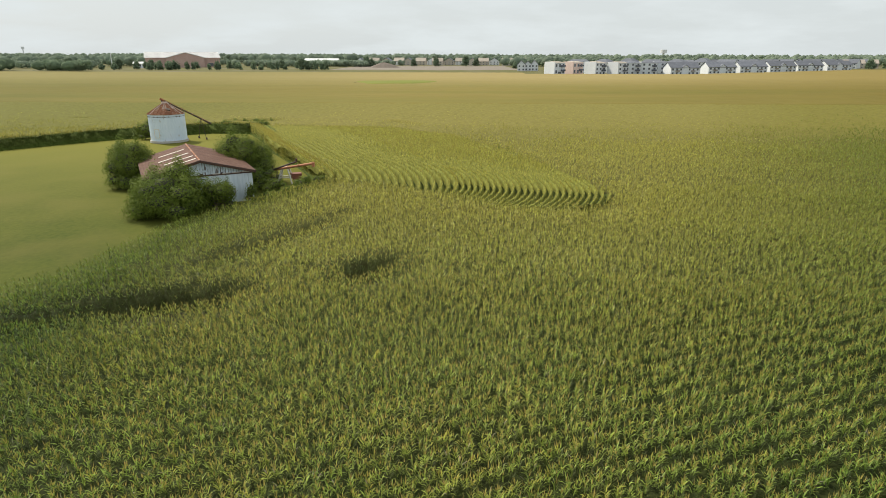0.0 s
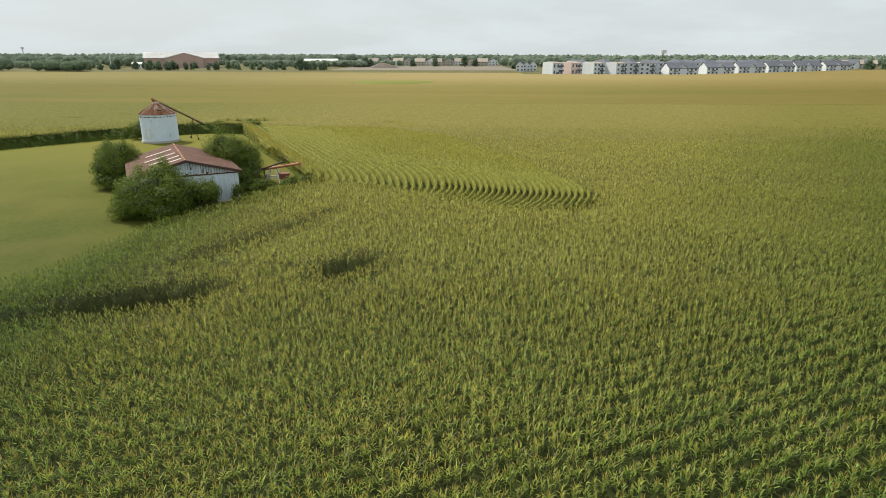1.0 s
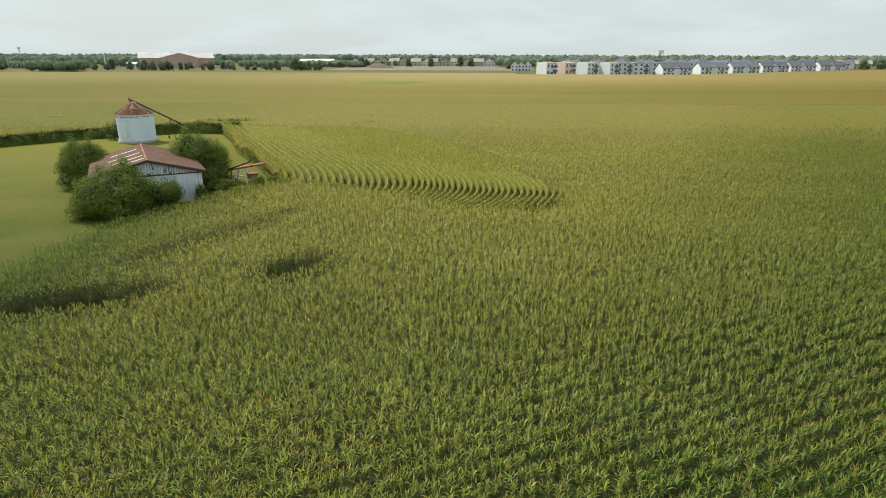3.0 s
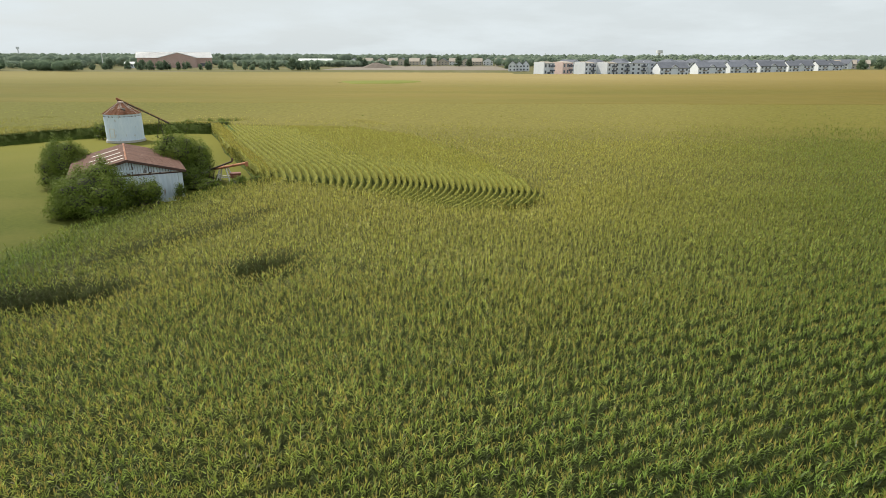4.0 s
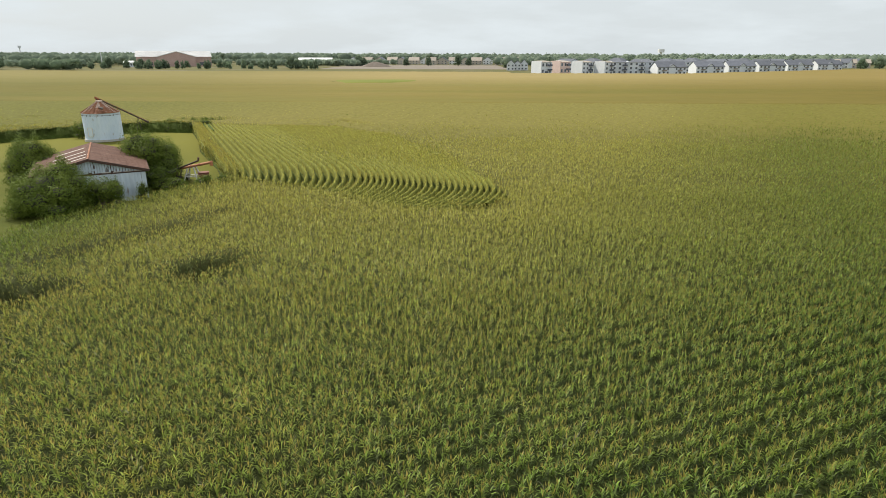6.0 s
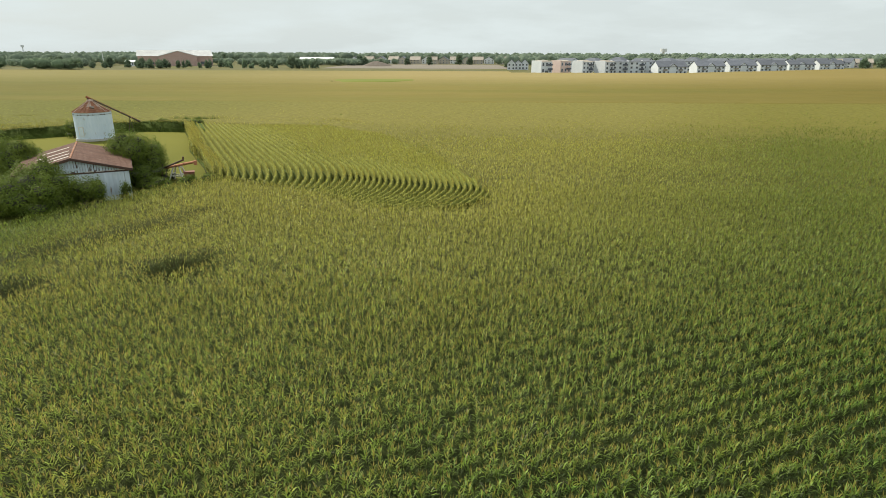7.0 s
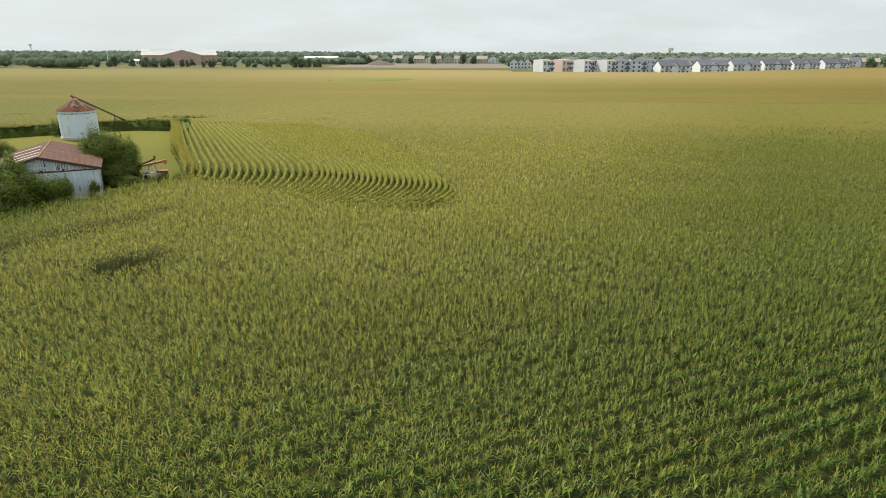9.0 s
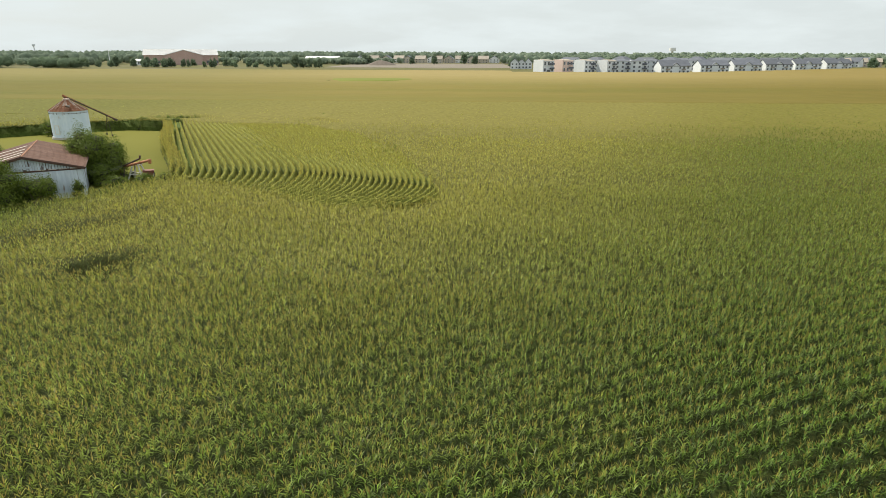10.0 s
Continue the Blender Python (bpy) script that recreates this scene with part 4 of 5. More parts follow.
# ---- grain bin ----
def make_bin(x, y, base, radius, eave, top):
    h = eave - base
    ob = empty("grain_bin", pose(x, y, base), "white corrugated steel grain bin with a rusty cone roof", "grain bin")
    bm = bmesh.new()
    bmesh.ops.create_cone(bm, cap_ends=True, segments=40, radius1=radius + 0.18, radius2=radius + 0.15, depth=0.3, matrix=Matrix.Translation((0, 0, 0.0)))
    part("foundation", bm, M["concrete"], ob, "grey concrete pad")
    rings, n, ripple = 4, 56, 12
    ring_h = (h - 0.15) / rings
    for k in range(rings):      # each ring is rolled sheet with waves round it
        bm = bmesh.new()
        rows = []
        for j in range(ripple * 2 + 1):
            z = 0.15 + ring_h * (k + j / (ripple * 2))
            r = radius + 0.011 * (-1) ** j + (0.006 if k % 2 else 0)
            rows.append([bm.verts.new((r * math.cos(2 * math.pi * i / n), r * math.sin(2 * math.pi * i / n), z)) for i in range(n)])
        for a, b in zip(rows, rows[1:]):
            for i in range(n):
                bm.faces.new((a[i], a[(i + 1) % n], b[(i + 1) % n], b[i]))
        part("wall_ring", bm, M["bin_steel"], ob)
    for i in range(7):          # seams with bolts stand proud
        a = radians(-150 + i * 36)
        bm = bmesh.new()
        add_box(bm, -0.012, 0.014, -0.05, 0.05, 0.15, h, m=pose(radius * math.cos(a), radius * math.sin(a), 0, 0, 0, math.degrees(a)))
        part("seam", bm, M["bin_steel"], ob)
    panels = 26
    for i in range(panels):     # roof of ribbed sheets
        a0, a1 = 2 * math.pi * i / panels, 2 * math.pi * (i + 1) / panels
        bm = bmesh.new()
        r0, r1, z0, z1 = radius + 0.11, 0.42, h - 0.05, top - base - 0.22
        bm.free()
        k = 0.50 + 0.25 * ((i * 5) % 4) / 3     # rusted below, paler above
        rk, zk = r0 + (r1 - r0) * k, z0 + (z1 - z0) * k
        for q0, q1, y0, y1, mat in ((r0, rk, z0, zk, M["rust"]), (rk, r1, zk, z1, M["pale_rust"] if i % 4 in (0, 1) else M["rust"])):
            bm = bmesh.new()
            low = [bm.verts.new((q0 * math.cos(a), q0 * math.sin(a), y0)) for a in (a0, a1)]
            high = [bm.verts.new((q1 * math.cos(a), q1 * math.sin(a), y1)) for a in (a1, a0)]
            bm.faces.new(low + high)
            bmesh.ops.solidify(bm, geom=bm.faces[:], thickness=0.02)
            part("roof_sheet", bm, mat, ob)
        bm = bmesh.new()
        add_tube(bm, (r0 * math.cos(a0), r0 * math.sin(a0), z0 + 0.03), (r1 * math.cos(a0), r1 * math.sin(a0), z1 + 0.03), 0.03, 0.025, 5)
        part("roof_rib", bm, M["skylight"] if i % 8 == 1 else M["rust"], ob)
    bm = bmesh.new()
    bmesh.ops.create_cone(bm, cap_ends=True, segments=20, radius1=0.50, radius2=0.40, depth=0.30, matrix=Matrix.Translation((0, 0, top - base - 0.16)))
    part("filler_cap", bm, M["pale_rust"], ob, "rust-stained pale filler collar")
    bm = bmesh.new()
    add_box(bm, -0.3, 0.3, -0.3, 0.3, 0.0, 0.16, 0.03, m=pose(1.15, -1.75, h + 0.62, 18, 14, 30))
    part("roof_hatch", bm, M["dark_steel"], ob, "dark rusted hatch")
    for i in range(14):         # rusty stubs under the eave
        a = radians(-165 + i * 12)
        if i % 3 == 1:
            continue
        bm = bmesh.new()
        add_box(bm, -0.02, 0.07, -0.05, 0.05, h - 0.42, h - 0.27, 0.01, m=pose(radius * math.cos(a), radius * math.sin(a), 0, 0, 0, math.degrees(a)))
        part("bracket", bm, M["dark_steel"], ob)
    bm = bmesh.new()
    for i in range(n):
        a0, a1 = 2 * math.pi * i / n, 2 * math.pi * (i + 1) / n
        add_tube(bm, ((radius + 0.03) * math.cos(a0), (radius + 0.03) * math.sin(a0), h - 0.34), ((radius + 0.03) * math.cos(a1), (radius + 0.03) * math.sin(a1), h - 0.34), 0.022, n=4)
    part("wind_ring", bm, M["dark_steel"], ob, "thin rusted wind ring")
    a = radians(-102)
    door = part("door", box_bm(-0.03, 0.05, -0.34, 0.34, 0.62, 1.85, 0.02), M["bin_steel"], ob, "pale framed access door")
    door.matrix_basis = pose(radius * math.cos(a), radius * math.sin(a), 0, 0, 0, math.degrees(a))
    for z in (0.62, 1.85):
        part("door_frame", box_bm(0.0, 0.075, -0.40, 0.40, z - 0.04, z + 0.04), M["white_paint"], door)
    for s in (-0.37, 0.37):
        part("door_frame", box_bm(0.0, 0.075, s - 0.04, s + 0.04, 0.66, 1.81), M["white_paint"], door)
    ladder = part("ladder", box_bm(0.06, 0.11, -0.22, -0.18, 0.2, h + 0.1), M["dark_steel"], ob, "dark rusted ladder up the wall")
    a = radians(-176)
    ladder.matrix_basis = pose(radius * math.cos(a), radius * math.sin(a), 0, 0, 0, math.degrees(a))
    part("rail", box_bm(0.06, 0.11, 0.18, 0.22, 0.2, h + 0.1), M["dark_steel"], ladder)
    for i in range(12):
        part("rung", box_bm(0.07, 0.10, -0.18, 0.18, 0.35 + i * 0.3, 0.38 + i * 0.3), M["dark_steel"], ladder)
    for i in range(9):
        part("standoff", box_bm(-0.02, 0.06, -0.03, 0.03, 0.4 + i * 0.4, 0.46 + i * 0.4), M["dark_steel"], ladder)
    return ob


make_bin(-40.2, 86.4, 1.58, 2.46, 5.45, 7.06)


def make_auger():
    a, b = Vector((-41.0, 87.3, 7.30)), Vector((-35.6, 90.4, 3.62))
    d = (b - a).normalized()
    ob = empty("grain_auger", pose(b.x, b.y, gz(b.x, b.y)), "long dark steel grain auger leaning on the bin's peak", "auger")
    back = ob.matrix_world.inverted()

    def piece(name, bm, mat, label="", parent=ob):
        bmesh.ops.transform(bm, verts=bm.verts, matrix=back)
        return part(name, bm, mat, parent, label)
    piece("tube", tube_bm(a, b, 0.095, n=12), M["dark_steel"])
    piece("drive_shaft", tube_bm(a + d * 0.5 + Vector((0, 0, 0.19)), b + Vector((0, 0, 0.17)), 0.03, n=6), M["rust"])
    for k in (0.18, 0.40, 0.62, 0.84):
        c = a.lerp(b, k)
        piece("clamp", tube_bm(c - d * 0.05, c + d * 0.05, 0.125, n=12), M["rust"])
    piece("discharge_head", tube_bm(a - d * 0.25 + Vector((0, 0, 0.03)), a + d * 0.35, 0.17, n=10), M["rust"], "rusted discharge head")
    piece("spout", tube_bm(a, a - Vector((0, 0, 0.36)), 0.12, 0.14, 10), M["dark_steel"])
    piece("intake", tube_bm(b - d * 0.5, b + d * 0.15, 0.14, 0.16, 10), M["dark_steel"], "dark steel intake end")
    c = a.lerp(b, 0.80)
    for s in (-1, 1):
        foot = Vector((c.x + s * 0.9, c.y - s * 0.8, gz(c.x, c.y) + 0.16))
        piece("leg", tube_bm(c, foot, 0.035, n=6), M["dark_steel"])
        wheel = piece("wheel", tube_bm(foot - Vector((0.06, 0.05, 0)), foot + Vector((0.06, 0.05, 0)), 0.20, n=12), M["rubber"], "small black rubber wheel")
        piece("hub", tube_bm(foot - Vector((0.075, 0.06, 0)), foot + Vector((0.075, 0.06, 0)), 0.08, n=10), M["rust"], "", wheel)
    piece("hanging_cable", tube_bm(b.lerp(a, 0.12), b.lerp(a, 0.12) + Vector((0.1, 0.1, -0.9)), 0.02, n=5), M["dark_steel"])


make_auger()


# ---- barn ----
def make_barn(px, py, turn, half, length, base, eave, ridge):
    """Gable towards -y in its own axes, origin under the front peak."""
    ob = empty("barn", pose(px, py, base, 0, 0, turn), "weathered white board barn with a brown sheet roof", "barn")
    e, r = eave - base, ridge - base
    slope = (r - e) / half
    t = 0.12
    # long walls and back wall, each with thickness
    part("long_wall", box_bm(half - t, half, 0.0, length, 0, e, 0.01), M["board"], ob)
    part("long_wall", box_bm(-half, -half + t, 0.0, length, 0, e, 0.01), M["board"], ob)
    part("back_wall", prism_bm([(-half + t, 0), (half - t, 0), (half - t, e), (0, r - 0.02), (-half + t, e)], length - t, length), M["board"], ob)
    front = part("front_wall", prism_bm([(-half + t, 0), (half - t, 0), (half - t, e), (0, r - 0.02), (-half + t, e)], 0.03, t), M["trim"], ob, "dark bare wall behind the peeled cladding")
    # upper gable of separate boards
    rg = random.Random(5)
    x = -half + 0.02
    lintel = e - 0.22
    i = 0
    while x < half - 0.03:
        w = min(rg.choice((0.19, 0.21, 0.23)), half - x - 0.01)
        top = r - slope * abs(x + w / 2) - 0.09
        peeled = rg.random() < 0.07
        if top - lintel > 0.12:
            drop = rg.choice((0, 0, 0, 0.05, 0.25)) if rg.random() < 0.4 else 0
            b = box_bm(x + 0.006, x + w - rg.choice((0.008, 0.012, 0.03, 0.055)), -0.012 + rg.uniform(-0.006, 0.004), 0.03, lintel + 0.14 + drop * 0.4, top)
            part("board", b, M["bare_board"] if peeled else M["board"], front)
        x += w
        i += 1
    # pale patch of newer boards high in the gable
    for k in range(5):
        part("board", box_bm(-1.35 + 0.38 * k, -1.35 + 0.38 * k + 0.36, -0.034, -0.014, lintel + 0.36, lintel + 0.52), M["door_sheet"], front)
    part("door_track", box_bm(-half - 0.05, half + 0.02, -0.10, 0.028, lintel, lintel + 0.13, 0.015), M["trim"], ob, "rusty sliding door track")
    for k in range(4):
        part("gutter_strip", box_bm(0.9 + k * 0.82, 0.9 + k * 0.82 + 0.62, -0.13, -0.102, lintel + 0.12, lintel + 0.19), M["skylight"], ob)
    # two large sliding doors of upright sheets
    for x0, x1, y in ((-half + 0.25, -0.02, -0.085), (0.0, half - 0.36, -0.072)):
        door = part("sliding_door", box_bm(x0, x1, y, y + 0.045, 0.08, lintel - 0.012), M["door_sheet"], ob, "tall white sheeted sliding door")
        n = int((x1 - x0) / 0.32)
        for k in range(n):
            a = x0 + (x1 - x0) * k / n
            part("sheet", box_bm(a + 0.008, a + (x1 - x0) / n - 0.008, y - 0.016 - 0.006 * (k % 2), y - 0.002, 0.1 + rg.uniform(-0.03, 0.05), lintel - 0.03), M["door_sheet"] if rg.random() > 0.08 else M["board"], door)
    part("corner_board", box_bm(half - 0.34, half + 0.015, -0.06, 0.028, 0, lintel - 0.012, 0.01), M["door_sheet"], ob)
    part("corner_board", box_bm(-half - 0.015, -half + 0.2, -0.06, 0.028, 0, lintel - 0.012, 0.01), M["door_sheet"], ob)
    for s in (-1, 1):           # cladding of the long walls
        n = 36
        for k in range(n):
            y0 = 0.05 + (length - 0.1) * k / n
            xs = (half + 0.002, half + 0.02) if s > 0 else (-half - 0.02, -half - 0.002)
            part("board", box_bm(xs[0], xs[1] + 0.004 * (k % 2), y0 + 0.006, y0 + (length - 0.1) / n - 0.006, 0.05, e - 0.03), M["board"] if rg.random() > 0.12 else M["bare_board"], front)
    # roof: two slopes of ribbed sheets
    over, run = 0.28, half + 0.32
    angle = math.atan(slope)
    long_run = run / math.cos(angle)
    for s in (-1, 1):
        rm = Matrix.Translation((0, 0, r + 0.02)) @ Matrix.Rotation(angle * s, 4, 'Y')
        side = part("roof_slope", box_bm(*((0.0, long_run) if s > 0 else (-long_run, 0.0)), -over, length + over, 0, 0.05), M["roof_tin"], ob)
        side.matrix_basis = rm
        n = 20
        step = (length + 2 * over) / n
        for k in range(n):
            y0 = -over + step * k
            a0, a1 = (0.03, long_run - 0.02) if s > 0 else (-long_run + 0.02, -0.03)
            sheet = part("roof_sheet", box_bm(a0, a1, y0 + 0.01, y0 + step - 0.01, 0.052, 0.066), M["roof_tin"], side)
            part("rib", box_bm(a0, a1, y0 - 0.02, y0 + 0.02, 0.05, 0.078), M["roof_tin"], side) if k else None
        if s < 0:               # pale strips let into the near end of one slope
            for y0, a0, a1 in ((1.0, -2.55, -0.15), (2.75, -2.75, -0.2), (4.9, -3.05, -0.35), (7.6, -2.85, -0.5)):
                part("skylight_strip", box_bm(a0, a1, y0, y0 + 0.30, 0.068, 0.10, 0.01), M["skylight"], side, "pale translucent roof strip")
        part("barge_board", box_bm(*((0.02, long_run + 0.02) if s > 0 else (-long_run - 0.02, -0.02)), -over - 0.05, -over - 0.003, -0.13, 0.09), M["trim"], side, "dark rusty barge board")
        part("eave_board", box_bm(*((long_run + 0.002, long_run + 0.04) if s > 0 else (-long_run - 0.04, -long_run - 0.002)), -over, length + over, -0.10, 0.06), M["trim"], side)
    part("ridge_cap", prism_bm([(-0.07, -0.02), (0, 0.015), (0.07, -0.02), (0.07, 0.01), (0, 0.04), (-0.07, 0.01)], -over, length + over), M["rust"], ob, "rusted ridge cap").location = (0, 0, r + 0.10)
    return ob


make_barn(-20.0, 49.3, 29.3, 4.2, 10.65, 1.05, 3.84, 4.97)


# ---- old machine ----
def make_machine():
    ox, oy = -15.4, 58.6
    ob = empty("farm_elevator", pose(ox, oy, gz(ox, oy)), "old white and red portable grain elevator with orange tubes", "farm machine")

    def piece(name, bm, mat, label="", parent=ob):
        bmesh.ops.transform(bm, verts=bm.verts, matrix=Matrix.Translation((-ox, -oy, -gz(ox, oy))))
        return part(name, bm, mat, parent, label)
    g = gz(ox, oy)
    low, tip = Vector((-17.0, 58.6, 2.45)), Vector((-11.4, 53.9, 4.0))
    d = (tip - low).normalized()
    piece("tube", tube_bm(low, tip, 0.12, n=10), M["orange_paint"], "faded orange auger tube")
    piece("discharge_head", box_bm(-0.12, 0.12, -0.12, 0.12, -0.30, 0.13, 0.03), M["orange_paint"]).matrix_basis = Matrix.Translation((tip.x, tip.y, tip.z))
    for k in (0.2, 0.45, 0.7):
        c = low.lerp(tip, k)
        piece("clamp", tube_bm(c - d * 0.06, c + d * 0.06, 0.15, n=10), M["rust"])
    low2, tip2 = Vector((-17.2, 58.2, 2.35)), Vector((-13.6, 56.2, 3.75))
    piece("second_tube", tube_bm(low2, tip2, 0.085, n=10), M["dark_steel"], "dark rusted second tube")
    piece("tube_end", tube_bm(tip2, tip2 + Vector((0.05, 0, 0.32)), 0.09, n=8), M["dark_steel"])
    for sx in (-0.75, 0.75):
        for sy in (-0.6, 0.6):
            piece("frame_leg", tube_bm((ox + sx, oy + sy, g), (ox + sx * 0.35, oy + sy * 0.4, g + 1.6), 0.075, n=6), M["white_paint"])
        piece("crossbar", tube_bm((ox + sx * 0.68, oy - 0.48, g + 0.8), (ox + sx * 0.68, oy + 0.48, g + 0.8), 0.05, n=6), M["white_paint"])
    for sy in (-0.42, 0.42):
        piece("crossbar", tube_bm((ox - 0.6, oy + sy, g + 0.62), (ox + 0.6, oy + sy, g + 0.62), 0.05, n=6), M["white_paint"])
    piece("top_plate", box_bm(ox - 0.5, ox + 0.5, oy - 0.4, oy + 0.4, g + 1.56, g + 1.68, 0.02), M["white_paint"])
    hop = prism_bm([(-0.55, 0.95), (0.55, 0.95), (0.38, 0.35), (-0.38, 0.35)], -0.4, 0.4)
    bmesh.ops.transform(hop, verts=hop.verts, matrix=pose(ox + 0.95, oy + 0.35, g, 0, 0, 25))
    piece("hopper", hop, M["red_paint"], "faded red hopper")
    for sx in (-1.0, 1.0):
        bm = bmesh.new()
        add_tube(bm, (ox + sx - 0.1, oy + 0.9, g + 0.34), (ox + sx + 0.1, oy + 0.9, g + 0.34), 0.34, n=18)
        wheel = piece("wheel", bm, M["rubber"], "black rubber wheel")
        piece("rim", tube_bm((ox + sx - 0.11, oy + 0.9, g + 0.34), (ox + sx + 0.11, oy + 0.9, g + 0.34), 0.19, n=14), M["white_paint"], "", wheel)
    piece("axle", tube_bm((ox - 0.9, oy + 0.9, g + 0.34), (ox + 0.9, oy + 0.9, g + 0.34), 0.05, n=8), M["dark_steel"])
    for x, y, hgt in ((-16.6, 57.4, 1.9), (-16.0, 56.8, 1.5)):
        piece("prop", tube_bm((x, y, gz(x, y)), (x + 0.25, y + 0.2, gz(x, y) + hgt), 0.05, n=6), M["dark_steel"])


make_machine()


# ---- distance ----
def window(parent, m, w, h, me_frame, me_pane):
    f = shared("window", me_frame, parent, m @ Matrix.Diagonal((w, 1, h, 1)))
    shared("pane", me_pane, f, Matrix())


def small_mesh(name, bm, mat):
    me = bpy.data.meshes.new(name)
    bm.to_mesh(me)
    bm.free()
    me.materials.append(mat)
    return me


FRAME_MESH = small_mesh("window_frame", box_bm(-0.5, 0.5, -0.08, 0.04, -0.5, 0.5), M["white_roof"])
PANE_MESH = small_mesh("window_pane", box_bm(-0.43, 0.43, -0.11, -0.06, -0.44, 0.44), M["glass"])


def make_house(name, x, y, turn, w, d, e, r, wall, roof, label, storeys=2, cols=4, gable_front=False, group="", category="house", flat=False, garage=False):
    """A house with its front towards -y in its own axes; ridge along x, or along y with gable_front; flat: low hipped roof."""
    ob = empty(name, pose(x, y, 0.42, 0, 0, turn), label, category, group)
    if flat:
        part("wall", box_bm(-w / 2, w / 2, 0, d, 0, e), wall, ob)
        bm = bmesh.new()
        o = 0.5
        low = [bm.verts.new(p) for p in ((-w / 2 - o, -o, e), (w / 2 + o, -o, e), (w / 2 + o, d + o, e), (-w / 2 - o, d + o, e))]
        q = min(w, d) * 0.34
        top = [bm.verts.new(p) for p in ((-w / 2 + q, q, r), (w / 2 - q, q, r), (w / 2 - q, d - q, r), (-w / 2 + q, d - q, r))]
        for i in range(4):
            bm.faces.new((low[i], low[(i + 1) % 4], top[(i + 1) % 4], top[i]))
        bm.faces.new(top)
        bm.faces.new(low[::-1])
        part("roof", bm, roof, ob)
    elif gable_front:
        part("wall", prism_bm([(-w / 2, 0), (w / 2, 0), (w / 2, e), (0, r - 0.15), (-w / 2, e)], 0, d), wall, ob)
        k = (r - e) / (w / 2)
        part("roof", prism_bm([(-w / 2 - 0.5, e - 0.5 * k), (0, r), (w / 2 + 0.5, e - 0.5 * k), (w / 2 + 0.5, e - 0.5 * k + 0.25), (0, r + 0.25), (-w / 2 - 0.5, e - 0.5 * k + 0.25)], -0.4, d + 0.4), roof, ob)
    else:
        b = prism_bm([(0, 0), (d, 0), (d, e), (d / 2, r - 0.15), (0, e)], -w / 2, w / 2)
        bmesh.ops.transform(b, verts=b.verts, matrix=Matrix(((0, 1, 0, 0), (1, 0, 0, 0), (0, 0, 1, 0), (0, 0, 0, 1))))
        bmesh.ops.recalc_face_normals(b, faces=b.faces)
        part("wall", b, wall, ob)
        k = (r - e) / (d / 2)
        b = prism_bm([(-0.5, e - 0.5 * k), (d / 2, r), (d + 0.5, e - 0.5 * k), (d + 0.5, e - 0.5 * k + 0.25), (d / 2, r + 0.25), (-0.5, e - 0.5 * k + 0.25)], -w / 2 - 0.4, w / 2 + 0.4)
        bmesh.ops.transform(b, verts=b.verts, matrix=Matrix(((0, 1, 0, 0), (1, 0, 0, 0), (0, 0, 1, 0), (0, 0, 0, 1))))
        bmesh.ops.recalc_face_normals(b, faces=b.faces)
        part("roof", b, roof, ob)
    for s in range(storeys):
        for c in range(cols):
            if s == 0 and garage and c % 2:
                continue
            wx = -w / 2 + w * (c + 0.5) / cols
            window(ob, pose(wx, -0.02, e * (s + 0.55) / storeys), min(1.5, w / cols * 0.5), e / storeys * 0.55, FRAME_MESH, PANE_MESH)
    if garage:
        for c in range(1, cols, 2):
            wx = -w / 2 + w * (c + 0.5) / cols
            # flat dark panel on the wall paints the shaded inside of an open bay
            part("garage_door", box_bm(wx - 1.3, wx + 1.3, -0.08, 0.02, 0.05, 2.2), M["glass"], ob, "dark panel painting the shade of an open garage bay")
    return ob


# big brick hall with a white roof
def make_hall():
    ob = empty("brick_hall", pose(-275, 626, 0.42, 0, 0, 24), "wide red brick hall with a white roof behind trees", "hall")
    part("wall", box_bm(-35, 35, 0, 30, 0, 9.6), M["brick_wall"], ob)
    roof = bmesh.new()
    ring = [roof.verts.new(p) for p in ((-36, -1.5, 9.5), (36, -1.5, 9.5), (35, 16, 15.2), (-36, 16, 15.2), (36, 31, 9.5), (-36, 31, 9.5))]
    roof.faces.new(ring[:4])
    roof.faces.new((ring[3], ring[2], ring[4], ring[5]))
    bmesh.ops.solidify(roof, geom=roof.faces[:], thickness=0.4)
    part("roof", roof, M["white_roof"], ob, "white sheet roof")
    part("gable", prism_bm([(-16, 0), (20, 0), (20, 9.4), (4.5, 14.2), (0.5, 14.2), (-16, 9.4)], -4, -1.7), M["brick_wall"], ob, "brick gable front")
    for s in (-1, 1):
        part("verge", prism_bm([(2.5, 14.3), (2.5, 14.9), (2.5 + s * 19, 9.7), (2.5 + s * 19, 9.1)], -4.4, -1.6), M["white_roof"], ob, "white gable verge")
    for x in (-30, -23, 26, 32):
        part("dark_band", box_bm(x - 2.6, x + 2.6, -0.1, 0.0, 1.5, 4.2), M["glass"], ob)


make_hall()
tagged(part("pole", tube_bm((-312, 560, 0.3), (-312, 560, 14), 0.45, 0.3, 8), M["white_roof"]), "tall white pole beside the hall", "pole")
make_house("shed", -309, 600, 10, 9, 7, 4.2, 5.6, M["siding"], M["white_roof"], "small white shed beside the brick hall", 1, 2, category="shed")
mast = empty("relay_tower", pose(-1052, 1500, 0.4), "pale slender relay tower on the skyline", "tower")
part("stem", tube_bm((0, 0, 0), (0, 0, 24), 1.6, 1.0, 8), M["wrap"], mast)
part("platform", tube_bm((0, 0, 24), (0, 0, 29), 3.4, 3.4, 12), M["wrap"], mast)

